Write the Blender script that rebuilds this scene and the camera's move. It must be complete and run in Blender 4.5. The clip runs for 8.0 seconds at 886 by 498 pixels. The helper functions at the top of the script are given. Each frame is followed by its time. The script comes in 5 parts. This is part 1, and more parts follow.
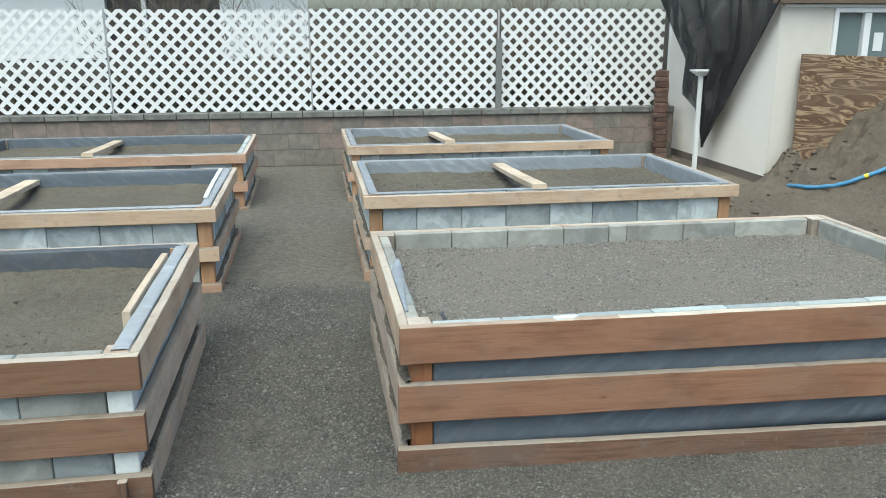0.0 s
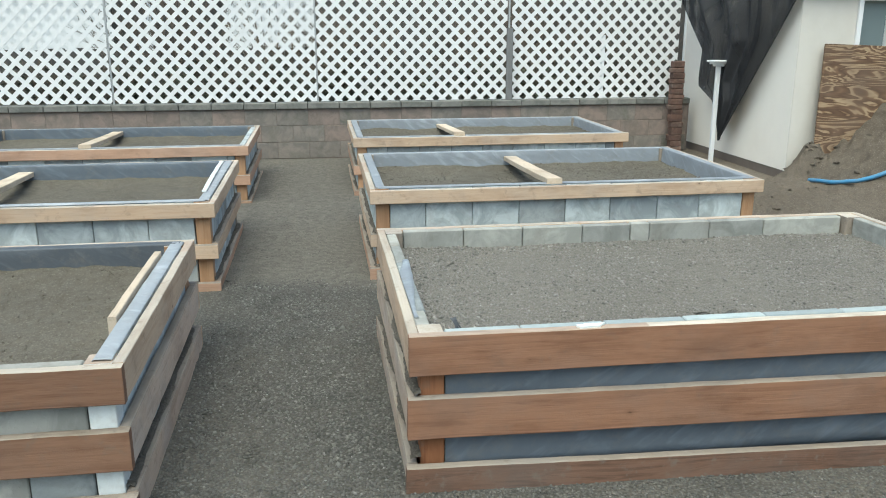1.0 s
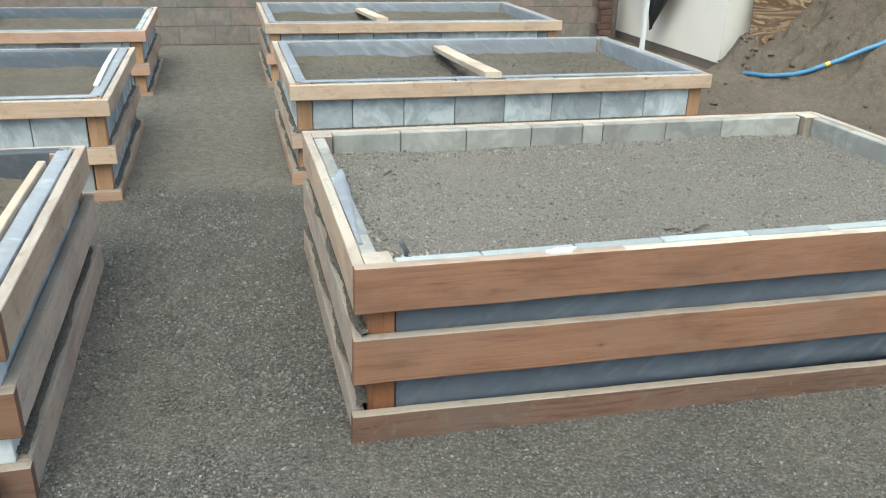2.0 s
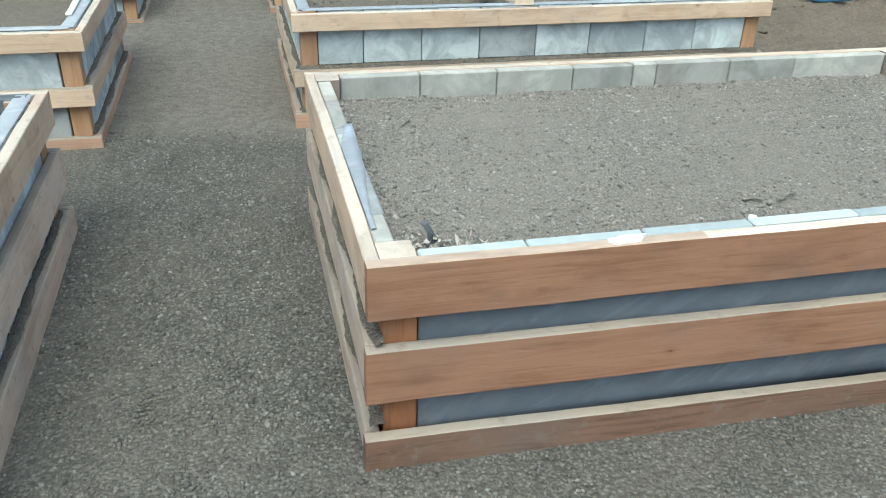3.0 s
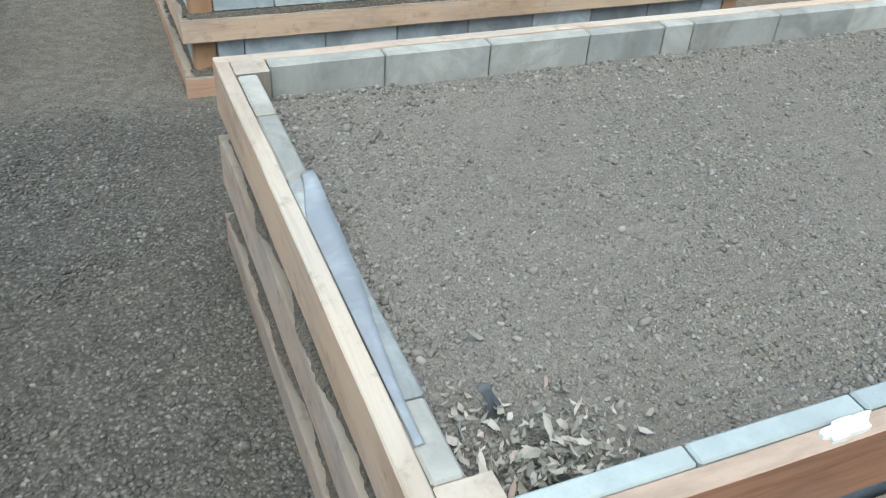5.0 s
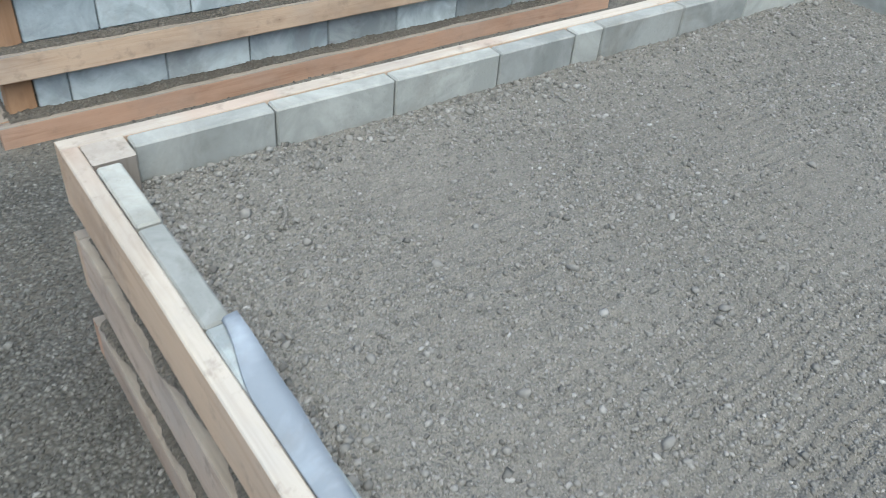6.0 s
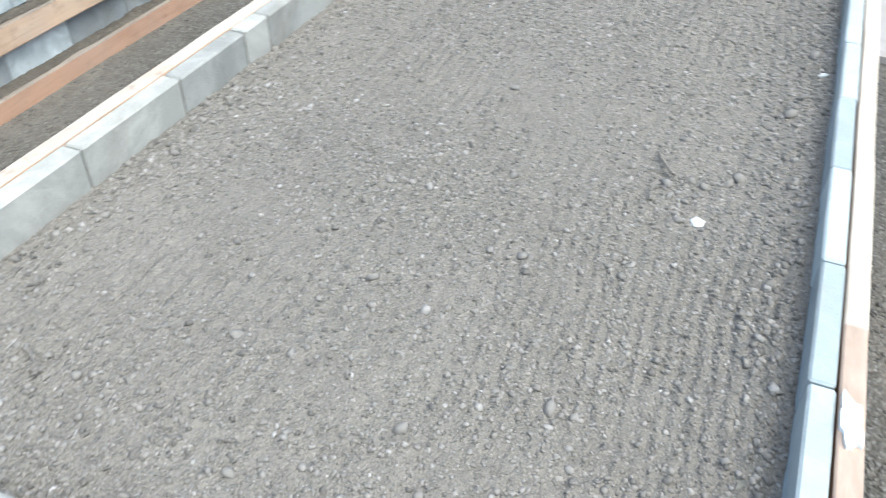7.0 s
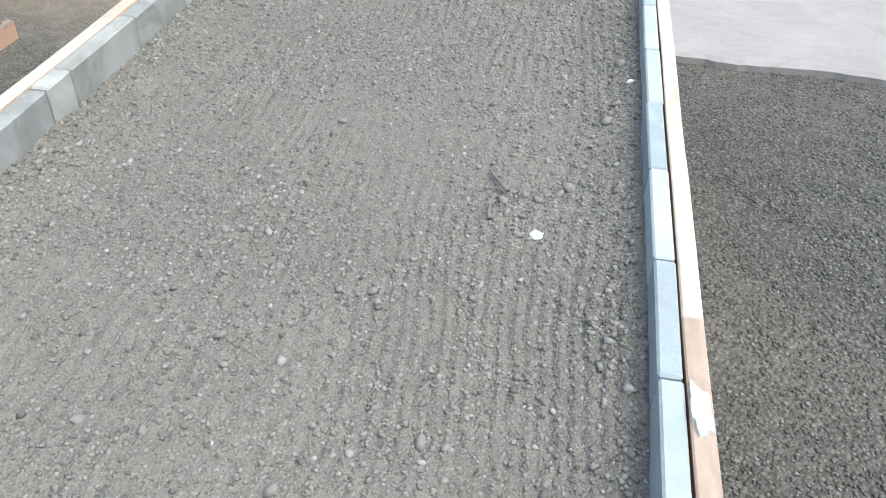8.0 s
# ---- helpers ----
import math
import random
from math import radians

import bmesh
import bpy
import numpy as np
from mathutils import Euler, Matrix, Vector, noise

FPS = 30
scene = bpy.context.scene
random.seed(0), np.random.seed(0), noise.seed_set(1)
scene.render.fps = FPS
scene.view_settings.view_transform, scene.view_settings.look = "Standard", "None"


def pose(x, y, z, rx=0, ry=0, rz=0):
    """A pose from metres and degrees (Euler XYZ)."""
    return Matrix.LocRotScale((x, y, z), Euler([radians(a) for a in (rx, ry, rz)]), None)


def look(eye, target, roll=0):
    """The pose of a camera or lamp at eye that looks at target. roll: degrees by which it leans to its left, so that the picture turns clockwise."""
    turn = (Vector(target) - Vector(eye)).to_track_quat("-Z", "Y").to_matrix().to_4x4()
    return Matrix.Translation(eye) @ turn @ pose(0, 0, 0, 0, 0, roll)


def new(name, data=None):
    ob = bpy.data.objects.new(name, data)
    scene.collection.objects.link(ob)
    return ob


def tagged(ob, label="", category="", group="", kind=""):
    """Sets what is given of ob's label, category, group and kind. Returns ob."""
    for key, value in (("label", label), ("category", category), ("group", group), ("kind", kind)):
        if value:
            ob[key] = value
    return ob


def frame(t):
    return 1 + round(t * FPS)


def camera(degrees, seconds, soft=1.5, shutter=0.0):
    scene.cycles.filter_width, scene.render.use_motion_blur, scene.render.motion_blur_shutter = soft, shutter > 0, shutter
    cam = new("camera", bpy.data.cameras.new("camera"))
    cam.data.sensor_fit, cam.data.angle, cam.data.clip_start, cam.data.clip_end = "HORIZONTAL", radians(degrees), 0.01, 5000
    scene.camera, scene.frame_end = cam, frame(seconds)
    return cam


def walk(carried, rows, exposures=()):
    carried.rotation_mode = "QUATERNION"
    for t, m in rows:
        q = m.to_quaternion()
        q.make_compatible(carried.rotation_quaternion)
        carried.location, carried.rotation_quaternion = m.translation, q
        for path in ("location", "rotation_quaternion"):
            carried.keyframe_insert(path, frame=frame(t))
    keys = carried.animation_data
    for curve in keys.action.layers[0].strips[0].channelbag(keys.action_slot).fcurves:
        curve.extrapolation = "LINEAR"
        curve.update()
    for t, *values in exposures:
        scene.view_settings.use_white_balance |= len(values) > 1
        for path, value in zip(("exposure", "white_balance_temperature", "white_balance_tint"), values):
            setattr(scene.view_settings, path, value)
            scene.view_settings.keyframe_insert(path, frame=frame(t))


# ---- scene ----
cam = camera(56.6, 8.0, soft=1.0, shutter=0.22)
PATH = [
    (0, (-0.298, -2.959, 1.649), (0.002, -1.047, 1.144), -0.1),
    (0.5, (-0.254, -2.846, 1.64), (0.045, -0.934, 1.133), -0.1),
    (1, (-0.281, -2.686, 1.61), (0.003, -0.777, 1.088), -0.0),
    (1.5, (-0.324, -2.415, 1.594), (-0.03, -0.528, 1.001), 1.1),
    (2, (-0.325, -2.213, 1.566), (0.153, -0.432, 0.793), 1.6),
    (2.2, (-0.308, -2.091, 1.545), (0.175, -0.327, 0.734), 1.7),
    (3.3, (-0.234, -1.474, 1.5), (0.185, 0.222, 0.526), 1.7),
    (3.5, (-0.245, -1.343, 1.507), (0.182, 0.346, 0.524), 2.3),
    (4, (-0.228, -1.06, 1.496), (0.343, 0.56, 0.471), 3.5),
    (4.5, (-0.177, -0.74, 1.483), (0.404, 0.742, 0.272), 3.4),
    (4.7, (-0.238, -0.644, 1.455), (0.363, 0.864, 0.286), 3.6),
    (5.8, (-0.282, -0.111, 1.485), (0.665, 1.152, 0.257), 4.6),
    (6, (-0.259, 0.008, 1.5), (0.73, 1.227, 0.261), 5.5),
    (6.5, (-0.21, 0.127, 1.504), (0.979, 1.118, 0.236), 3.4),
    (7, (-0.266, 0.279, 1.515), (1.149, 0.867, 0.23), 0.7),
    (7.5, (-0.258, 0.295, 1.536), (1.263, 0.589, 0.271), 1.0),
    (8, (-0.238, 0.291, 1.529), (1.313, 0.531, 0.29), 2.0),
]
walk(cam, [(t, look(eye, target, roll)) for t, eye, target, roll in PATH],
     [(0, 0.75, 6230, -4), (1.0, 0.73, 6310, -4), (2.0, 0.91, 6420, -2), (3.5, 1.03, 6060, -6), (4.5, 0.86, 6060, -3), (6.0, 0.79, 5900, 0), (6.5, 0.98, 5990, 1), (7.0, 1.35, 6050, 3), (7.5, 1.5, 6090, 3), (8.0, 1.15, 6130, 3)])

# ---- world and light ----
world = bpy.data.worlds.new("world")
scene.world = world
world.use_nodes = True
wn, wl = world.node_tree.nodes, world.node_tree.links
sky = wn.new("ShaderNodeTexSky")
sky.sky_type = "NISHITA"
sky.sun_disc = False
SUN_EL, SUN_AZ = radians(66), radians(-156)   # azimuth clockwise from +y
sky.sun_elevation, sky.sun_rotation = SUN_EL, SUN_AZ
sky.air_density, sky.dust_density, sky.ozone_density = 1.0, 4.0, 1.0
bg = wn["Background"]
bg.inputs["Strength"].default_value = 0.15
wl.new(sky.outputs["Color"], bg.inputs["Color"])
sun_data = bpy.data.lights.new("sun", "SUN")
sun_data.energy, sun_data.angle, sun_data.color = 1.5, radians(65), (0.99, 1.0, 0.95)
sun = new("sun", sun_data)
sun_dir = Vector((math.sin(SUN_AZ) * math.cos(SUN_EL), math.cos(SUN_AZ) * math.cos(SUN_EL), math.sin(SUN_EL)))
sun.matrix_world = look(sun_dir * 30, (0, 0, 0))


# ---- materials ----
class Nodes:
    """A short hand for building node materials."""

    def __init__(self, name, rough=0.8, metal=0.0, spec=0.4):
        self.mat = bpy.data.materials.new(name)
        self.mat.use_nodes = True
        self.t = self.mat.node_tree
        self.b = self.t.nodes["Principled BSDF"]
        self.b.inputs["Roughness"].default_value = rough
        self.b.inputs["Metallic"].default_value = metal
        self.b.inputs["Specular IOR Level"].default_value = spec
        self.geo = self.t.nodes.new("ShaderNodeTexCoord")

    def link(self, a, b):
        self.t.links.new(a, b)

    def coords(self, scale=(1, 1, 1), random_shift=False, turn=(0, 0, 0)):
        m = self.t.nodes.new("ShaderNodeMapping")
        m.inputs["Scale"].default_value = scale
        m.inputs["Rotation"].default_value = turn
        self.link(self.geo.outputs["Object"], m.inputs["Vector"])
        if random_shift:
            info = self.t.nodes.new("ShaderNodeObjectInfo")
            mul = self.math("MULTIPLY", info.outputs["Random"], 37.0)
            self.link(mul, m.inputs["Location"])
        return m.outputs["Vector"]

    def noise(self, vec, scale, detail=4.0, rough=0.6, distort=0.0):
        n = self.t.nodes.new("ShaderNodeTexNoise")
        n.inputs["Scale"].default_value = scale
        n.inputs["Detail"].default_value = detail
        n.inputs["Roughness"].default_value = rough
        n.inputs["Distortion"].default_value = distort
        self.link(vec, n.inputs["Vector"])
        return n.outputs["Fac"]

    def voronoi(self, vec, scale, feature="F1", out="Distance"):
        n = self.t.nodes.new("ShaderNodeTexVoronoi")
        n.feature = feature
        n.inputs["Scale"].default_value = scale
        self.link(vec, n.inputs["Vector"])
        return n.outputs[out]

    def math(self, op, a, b=0.0):
        n = self.t.nodes.new("ShaderNodeMath")
        n.operation = op
        for k, v in ((0, a), (1, b)):
            if isinstance(v, (int, float)):
                n.inputs[k].default_value = v
            else:
                self.link(v, n.inputs[k])
        return n.outputs[0]

    def ramp(self, fac, stops):
        n = self.t.nodes.new("ShaderNodeValToRGB")
        e = n.color_ramp.elements
        while len(e) < len(stops):
            e.new(0.5)
        for k, (p, c) in enumerate(stops):
            e[k].position = p
            e[k].color = (*c, 1) if isinstance(c, tuple) else (c, c, c, 1)
        self.link(fac, n.inputs["Fac"])
        return n.outputs["Color"]

    def mix(self, fac, a, b, mode="MIX"):
        n = self.t.nodes.new("ShaderNodeMix")
        n.data_type, n.blend_type = "RGBA", mode
        for k, v in ((0, fac), (6, a), (7, b)):
            if isinstance(v, (int, float)):
                n.inputs[k].default_value = v
            elif isinstance(v, tuple):
                n.inputs[k].default_value = (*v, 1)
            else:
                self.link(v, n.inputs[k])
        return n.outputs[2]

    def random(self):
        return self.t.nodes.new("ShaderNodeObjectInfo").outputs["Random"]

    def island(self):
        return self.t.nodes.new("ShaderNodeNewGeometry").outputs["Random Per Island"]

    def colour(self, c):
        self.link(c, self.b.inputs["Base Color"])

    def bump(self, height, strength=0.4, dist=0.01):
        n = self.t.nodes.new("ShaderNodeBump")
        n.inputs["Strength"].default_value = strength
        n.inputs["Distance"].default_value = dist
        self.link(height, n.inputs["Height"])
        self.link(n.outputs["Normal"], self.b.inputs["Normal"])


def wood(name, light, dark, grey=0.2, dirt=0.3, patch=None):
    """Sawn softwood; the grain runs along the piece's own x."""
    n = Nodes(name, rough=0.78, spec=0.25)
    v = n.coords((0.9, 14, 14), random_shift=True)
    grain = n.noise(v, 2.2, 5, 0.65, 1.2)
    v2 = n.coords((4, 120, 120), random_shift=True)
    fine = n.noise(v2, 1.5, 3, 0.6)
    base = n.ramp(grain, [(0.3, dark), (0.5, light), (0.72, tuple(0.5 * (a + b) for a, b in zip(light, dark)))])
    base = n.mix(n.math("MULTIPLY", fine, 0.4), base, tuple(0.76 * a for a in light))
    v3 = n.coords((1, 1, 1), random_shift=True)
    stain = n.ramp(n.noise(v3, 3.2, 4, 0.6), [(0.45, 0.0), (0.7, 1.0)])
    g = sum(light) / 3
    base = n.mix(n.math("MULTIPLY", stain, grey), base, (g * 0.85, g * 0.82, g * 0.78))
    if patch:
        base = n.mix(n.ramp(n.noise(n.coords((1, 0.1, 0.1), random_shift=True), 1.1, 3, 0.5), [(0.53, 0.0), (0.56, 0.85)]), base, patch)
    smudge = n.ramp(n.noise(n.coords((0.8, 2.2, 2.2), random_shift=True), 2.4, 5, 0.62), [(0.36, (0.8, 0.77, 0.75)), (0.52, (1.0, 1.0, 1.0)), (0.75, (1.08, 1.06, 1.04))])
    base = n.mix(1.0, base, smudge, "MULTIPLY")
    kv = n.coords((4.2, 8, 8), random_shift=True)
    knot = n.ramp(n.math("ADD", n.voronoi(kv, 1.0), n.math("MULTIPLY", n.noise(kv, 6, 3, 0.6), 0.12)), [(0.075, 1.0), (0.1, 0.3), (0.19, 0.0)])
    base = n.mix(n.math("MULTIPLY", knot, 0.8), base, (0.1, 0.052, 0.03))
    streak = n.ramp(n.noise(n.coords((1.6, 60, 60), random_shift=True), 1.0, 3, 0.6), [(0.6, 0.0), (0.72, 1.0)])
    base = n.mix(n.math("MULTIPLY", streak, 0.3 * dirt + 0.06), base, tuple(0.45 * a for a in dark))
    v4 = n.coords((1, 1, 1), random_shift=True)
    scuff = n.ramp(n.noise(v4, 17, 5, 0.7), [(0.56, 0.0), (0.68, 1.0)])
    base = n.mix(n.math("MULTIPLY", scuff, dirt), base, (0.16, 0.13, 0.105))
    tint = n.ramp(n.random(), [(0.0, (0.87, 0.84, 0.82)), (1.0, (1.1, 1.08, 1.06))])
    n.colour(n.mix(1.0, base, tint, "MULTIPLY"))
    n.bump(n.math("ADD", grain, n.math("MULTIPLY", fine, 0.5)), 0.35, 0.004)
    return n.mat


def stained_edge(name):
    """Sawn board edge facing up, tan and weathered at one end, bleached beyond a sharp tide mark; sky light is in the
    colour too.
    """
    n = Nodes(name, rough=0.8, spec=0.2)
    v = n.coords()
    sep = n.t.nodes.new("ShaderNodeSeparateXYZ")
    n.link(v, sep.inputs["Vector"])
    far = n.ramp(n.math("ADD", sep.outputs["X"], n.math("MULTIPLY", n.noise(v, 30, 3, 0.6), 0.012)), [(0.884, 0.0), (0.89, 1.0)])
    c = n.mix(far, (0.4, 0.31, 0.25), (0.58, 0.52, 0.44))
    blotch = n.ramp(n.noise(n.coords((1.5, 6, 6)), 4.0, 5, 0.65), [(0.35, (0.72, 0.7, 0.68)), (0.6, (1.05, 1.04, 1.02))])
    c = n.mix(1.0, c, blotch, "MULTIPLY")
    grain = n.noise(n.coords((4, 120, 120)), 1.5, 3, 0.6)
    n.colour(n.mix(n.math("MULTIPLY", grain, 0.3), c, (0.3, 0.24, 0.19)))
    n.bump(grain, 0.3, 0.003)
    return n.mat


def concrete(name, light, dark, stain=(0.2, 0.18, 0.16), amount=0.5, pits=0.5, spread=1.0):
    n = Nodes(name, rough=0.9, spec=0.25)
    v = n.coords(random_shift=True)
    big = n.noise(v, 5.5, 5, 0.62, 0.8)
    fine = n.noise(v, 60, 4, 0.7)
    c = n.ramp(big, [(0.41, dark), (0.59, light)])
    c = n.mix(n.math("MULTIPLY", fine, 0.45), c, tuple(0.6 * a for a in light))
    s = n.ramp(n.noise(v, 2.1, 6, 0.7, 0.8), [(0.52, 0.0), (0.72, 1.0)])
    c = n.mix(n.math("MULTIPLY", s, amount), c, stain)
    splash = n.ramp(n.noise(v, 13, 5, 0.7, 0.4), [(0.56, 0.0), (0.7, 1.0)])
    c = n.mix(n.math("MULTIPLY", splash, 0.45 * amount), c, tuple(0.75 * a for a in stain))
    t = n.ramp(n.random(), [(0.0, (1 - 0.26 * spread, 1 - 0.25 * spread, 1 - 0.24 * spread)), (0.5, (0.97, 0.97, 0.96)), (1.0, (1 + 0.12 * spread, 1 + 0.12 * spread, 1 + 0.1 * spread))])
    n.colour(n.mix(1.0, c, t, "MULTIPLY"))
    pit = n.ramp(n.voronoi(v, 90), [(0.1, 0.0), (0.3, 1.0)])
    n.bump(n.math("ADD", fine, n.math("MULTIPLY", pit, pits)), 0.4, 0.003)
    return n.mat


def earth(name, light, dark, speck, scale=1.0, bump=0.6):
    n = Nodes(name, rough=0.95, spec=0.15)
    v = n.coords()
    big = n.noise(v, 1.3 * scale, 5, 0.6)
    mid = n.noise(v, 22 * scale, 5, 0.7)
    fine = n.noise(v, 160 * scale, 3, 0.7)
    c = n.ramp(n.math("ADD", n.math("MULTIPLY", big, 0.5), n.math("MULTIPLY", mid, 0.5)), [(0.36, dark), (0.62, light)])
    c = n.mix(n.math("MULTIPLY", fine, 0.55), c, tuple(0.5 * a for a in dark))
    cell = n.voronoi(v, 95 * scale, "F1", "Color")
    grain = n.ramp(n.voronoi(v, 95 * scale), [(0.2, 1.0), (0.5, 0.0)])
    bw = n.t.nodes.new("ShaderNodeRGBToBW")
    n.link(cell, bw.inputs["Color"])
    pick = n.ramp(bw.outputs["Val"], [(0.55, 0.0), (0.75, 1.0)])
    c = n.mix(n.math("MULTIPLY", n.math("MULTIPLY", grain, pick), 0.55), c, speck)
    crumb = n.voronoi(v, 210 * scale)
    # pits between the crumbs darkened: their shade is put into the colour
    c = n.mix(n.ramp(crumb, [(0.4, 0.0), (0.8, 0.32)]), c, tuple(0.42 * a for a in dark))
    n.colour(c)
    relief = n.math("ADD", n.math("ADD", mid, n.math("MULTIPLY", fine, 0.5)), n.math("MULTIPLY", grain, 0.5))
    n.bump(n.math("SUBTRACT", relief, n.math("MULTIPLY", crumb, 0.6)), bump, 0.008)
    return n.mat


def stones(name, stops, rough=0.85, dust=None):
    n = Nodes(name, rough=rough, spec=0.3)
    c = n.ramp(n.island(), stops)
    if dust:
        c = n.mix(n.ramp(n.noise(n.coords(), 1.6, 5, 0.65), [(0.4, 0.0), (0.66, 0.5)]), c, dust)
        c = n.mix(n.ramp(n.noise(n.coords((1.6, 0.8, 1)), 5.5, 4, 0.65), [(0.5, 0.0), (0.66, 0.5)]), c, (0.088, 0.083, 0.074))
    f = n.noise(n.coords(), 220, 3, 0.6)
    n.colour(n.mix(n.math("MULTIPLY", f, 0.35), c, (0.09, 0.085, 0.08)))
    return n.mat


def paint(name, c, rough=0.6, dirt=(0.3, 0.27, 0.23), amount=0.25, scale=3.0, grain=120, bump=0.15):
    n = Nodes(name, rough=rough)
    v = n.coords()
    s = n.ramp(n.noise(v, scale, 6, 0.65), [(0.45, 0.0), (0.8, 1.0)])
    f = n.noise(v, grain, 3, 0.6)
    c2 = n.mix(n.math("MULTIPLY", s, amount), c, dirt)
    n.colour(n.mix(n.math("MULTIPLY", f, 0.12), c2, tuple(0.7 * a for a in c)))
    n.bump(f, bump, 0.004)
    return n.mat


def film(name, c, rough=0.35):
    """Polythene sheet with soft creases."""
    n = Nodes(name, rough=rough, spec=0.3)
    v = n.coords()
    turn = n.t.nodes.new("ShaderNodeMapping")
    turn.inputs["Rotation"].default_value = (0.0, 0.55, 0.2)
    n.link(v, turn.inputs["Vector"])
    stretch = n.t.nodes.new("ShaderNodeMapping")
    stretch.inputs["Scale"].default_value = (1.7, 3.0, 6.0)
    n.link(turn.outputs["Vector"], stretch.inputs["Vector"])
    crease = n.noise(stretch.outputs["Vector"], 1.5, 4, 0.55, 1.5)
    d = n.noise(v, 5, 5, 0.65)
    base = n.mix(d, tuple(0.78 * a for a in c), tuple(1.18 * a for a in c))
    base = n.mix(n.math("MULTIPLY", n.ramp(crease, [(0.5, 0.0), (0.68, 1.0)]), 0.5), base, tuple(min(0.7, 1.7 * a) for a in c))
    n.colour(n.mix(n.math("MULTIPLY", n.ramp(n.noise(v, 14, 5, 0.7), [(0.5, 0.0), (0.75, 1.0)]), 0.35), base, (0.2, 0.18, 0.155)))
    n.bump(n.math("ADD", crease, n.math("MULTIPLY", d, 0.3)), 0.22, 0.02)
    return n.mat


M_RED = wood("fir_red", (0.3, 0.162, 0.1), (0.21, 0.104, 0.062), 0.22, 0.2)
M_BROWN = wood("fir_brown", (0.19, 0.112, 0.078), (0.07, 0.04, 0.028), 0.4, 0.8)
M_FADED = wood("faded_pine", (0.56, 0.45, 0.36), (0.42, 0.32, 0.25), 0.5, 0.4)
M_TAN = wood("fir_tan", (0.235, 0.135, 0.088), (0.16, 0.085, 0.053), 0.3, 0.35)
M_PALE = wood("pine_pale", (0.6, 0.455, 0.33), (0.5, 0.35, 0.235), 0.3, 0.3)
M_PINK = wood("fir_pink", (0.52, 0.34, 0.24), (0.42, 0.25, 0.165), 0.25, 0.2)
M_GREYWOOD = wood("weathered_fir", (0.49, 0.4, 0.325), (0.34, 0.26, 0.2), 0.6, 0.45)
# pale sawn top edge; the sky's light on it is part of the colour
M_TOP = wood("pale_skylit_edge", (0.5, 0.45, 0.385), (0.43, 0.37, 0.3), 0.5, 0.4, (0.44, 0.355, 0.29))
M_PLANK = wood("fresh_pine", (0.62, 0.53, 0.42), (0.53, 0.43, 0.32), 0.2, 0.25)
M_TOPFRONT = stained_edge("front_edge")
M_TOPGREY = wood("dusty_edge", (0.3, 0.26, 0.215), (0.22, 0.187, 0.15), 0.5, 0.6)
M_POST = wood("post_wood", (0.31, 0.14, 0.068), (0.19, 0.072, 0.032), 0.1, 0.3)
M_POSTPALE = wood("post_pale", (0.5, 0.31, 0.18), (0.4, 0.23, 0.12), 0.1, 0.15)
M_BLOCK = concrete("concrete_block", (0.39, 0.415, 0.415), (0.245, 0.265, 0.27), (0.22, 0.2, 0.175), 0.65)
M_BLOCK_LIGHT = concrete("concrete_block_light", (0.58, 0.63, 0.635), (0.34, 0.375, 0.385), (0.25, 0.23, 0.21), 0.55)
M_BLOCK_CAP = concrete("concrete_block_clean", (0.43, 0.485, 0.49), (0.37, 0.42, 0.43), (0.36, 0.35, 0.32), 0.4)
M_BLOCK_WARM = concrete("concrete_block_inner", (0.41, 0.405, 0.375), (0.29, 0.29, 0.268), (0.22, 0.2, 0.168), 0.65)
M_WALLBLOCK = concrete("wall_block", (0.31, 0.245, 0.21), (0.22, 0.185, 0.162), (0.13, 0.12, 0.105), 0.7, 0.5, 0.35)
M_WALLGREY = concrete("wall_block_grey", (0.28, 0.245, 0.215), (0.2, 0.182, 0.164), (0.1, 0.11, 0.08), 0.6, 0.5, 0.35)
M_CAP = concrete("wall_cap", (0.25, 0.245, 0.225), (0.16, 0.16, 0.148), (0.09, 0.095, 0.08), 0.6, 0.5, 0.4)
M_MORTAR = concrete("mortar", (0.25, 0.205, 0.178), (0.18, 0.155, 0.135), (0.13, 0.12, 0.105), 0.6)
M_BRICK = concrete("old_brick", (0.2, 0.12, 0.095), (0.11, 0.07, 0.058), (0.27, 0.235, 0.2), 0.8)


def paving():
    """Slate-stamped concrete with shallow wandering ridges."""
    n = Nodes("pavement_concrete", rough=0.85, spec=0.3)
    v = n.coords()
    c = n.ramp(n.noise(v, 3, 5, 0.65), [(0.35, (0.255, 0.235, 0.222)), (0.7, (0.315, 0.292, 0.278))])
    ridge = n.math("ABSOLUTE", n.math("SUBTRACT", n.noise(n.coords((1.7, 1.0, 1), turn=(0, 0, 0.5)), 1.7, 3, 0.5, 1.2), 0.5))
    line = n.ramp(ridge, [(0.0, 1.0), (0.025, 0.0)])
    fine = n.noise(v, 70, 4, 0.7)
    c = n.mix(n.math("MULTIPLY", line, 0.35), c, (0.2, 0.18, 0.165))
    n.colour(n.mix(n.math("MULTIPLY", fine, 0.2), c, (0.27, 0.25, 0.235)))
    n.bump(n.math("ADD", n.math("MULTIPLY", ridge, 2.5), n.math("MULTIPLY", fine, 0.3)), 0.5, 0.015)
    return n.mat


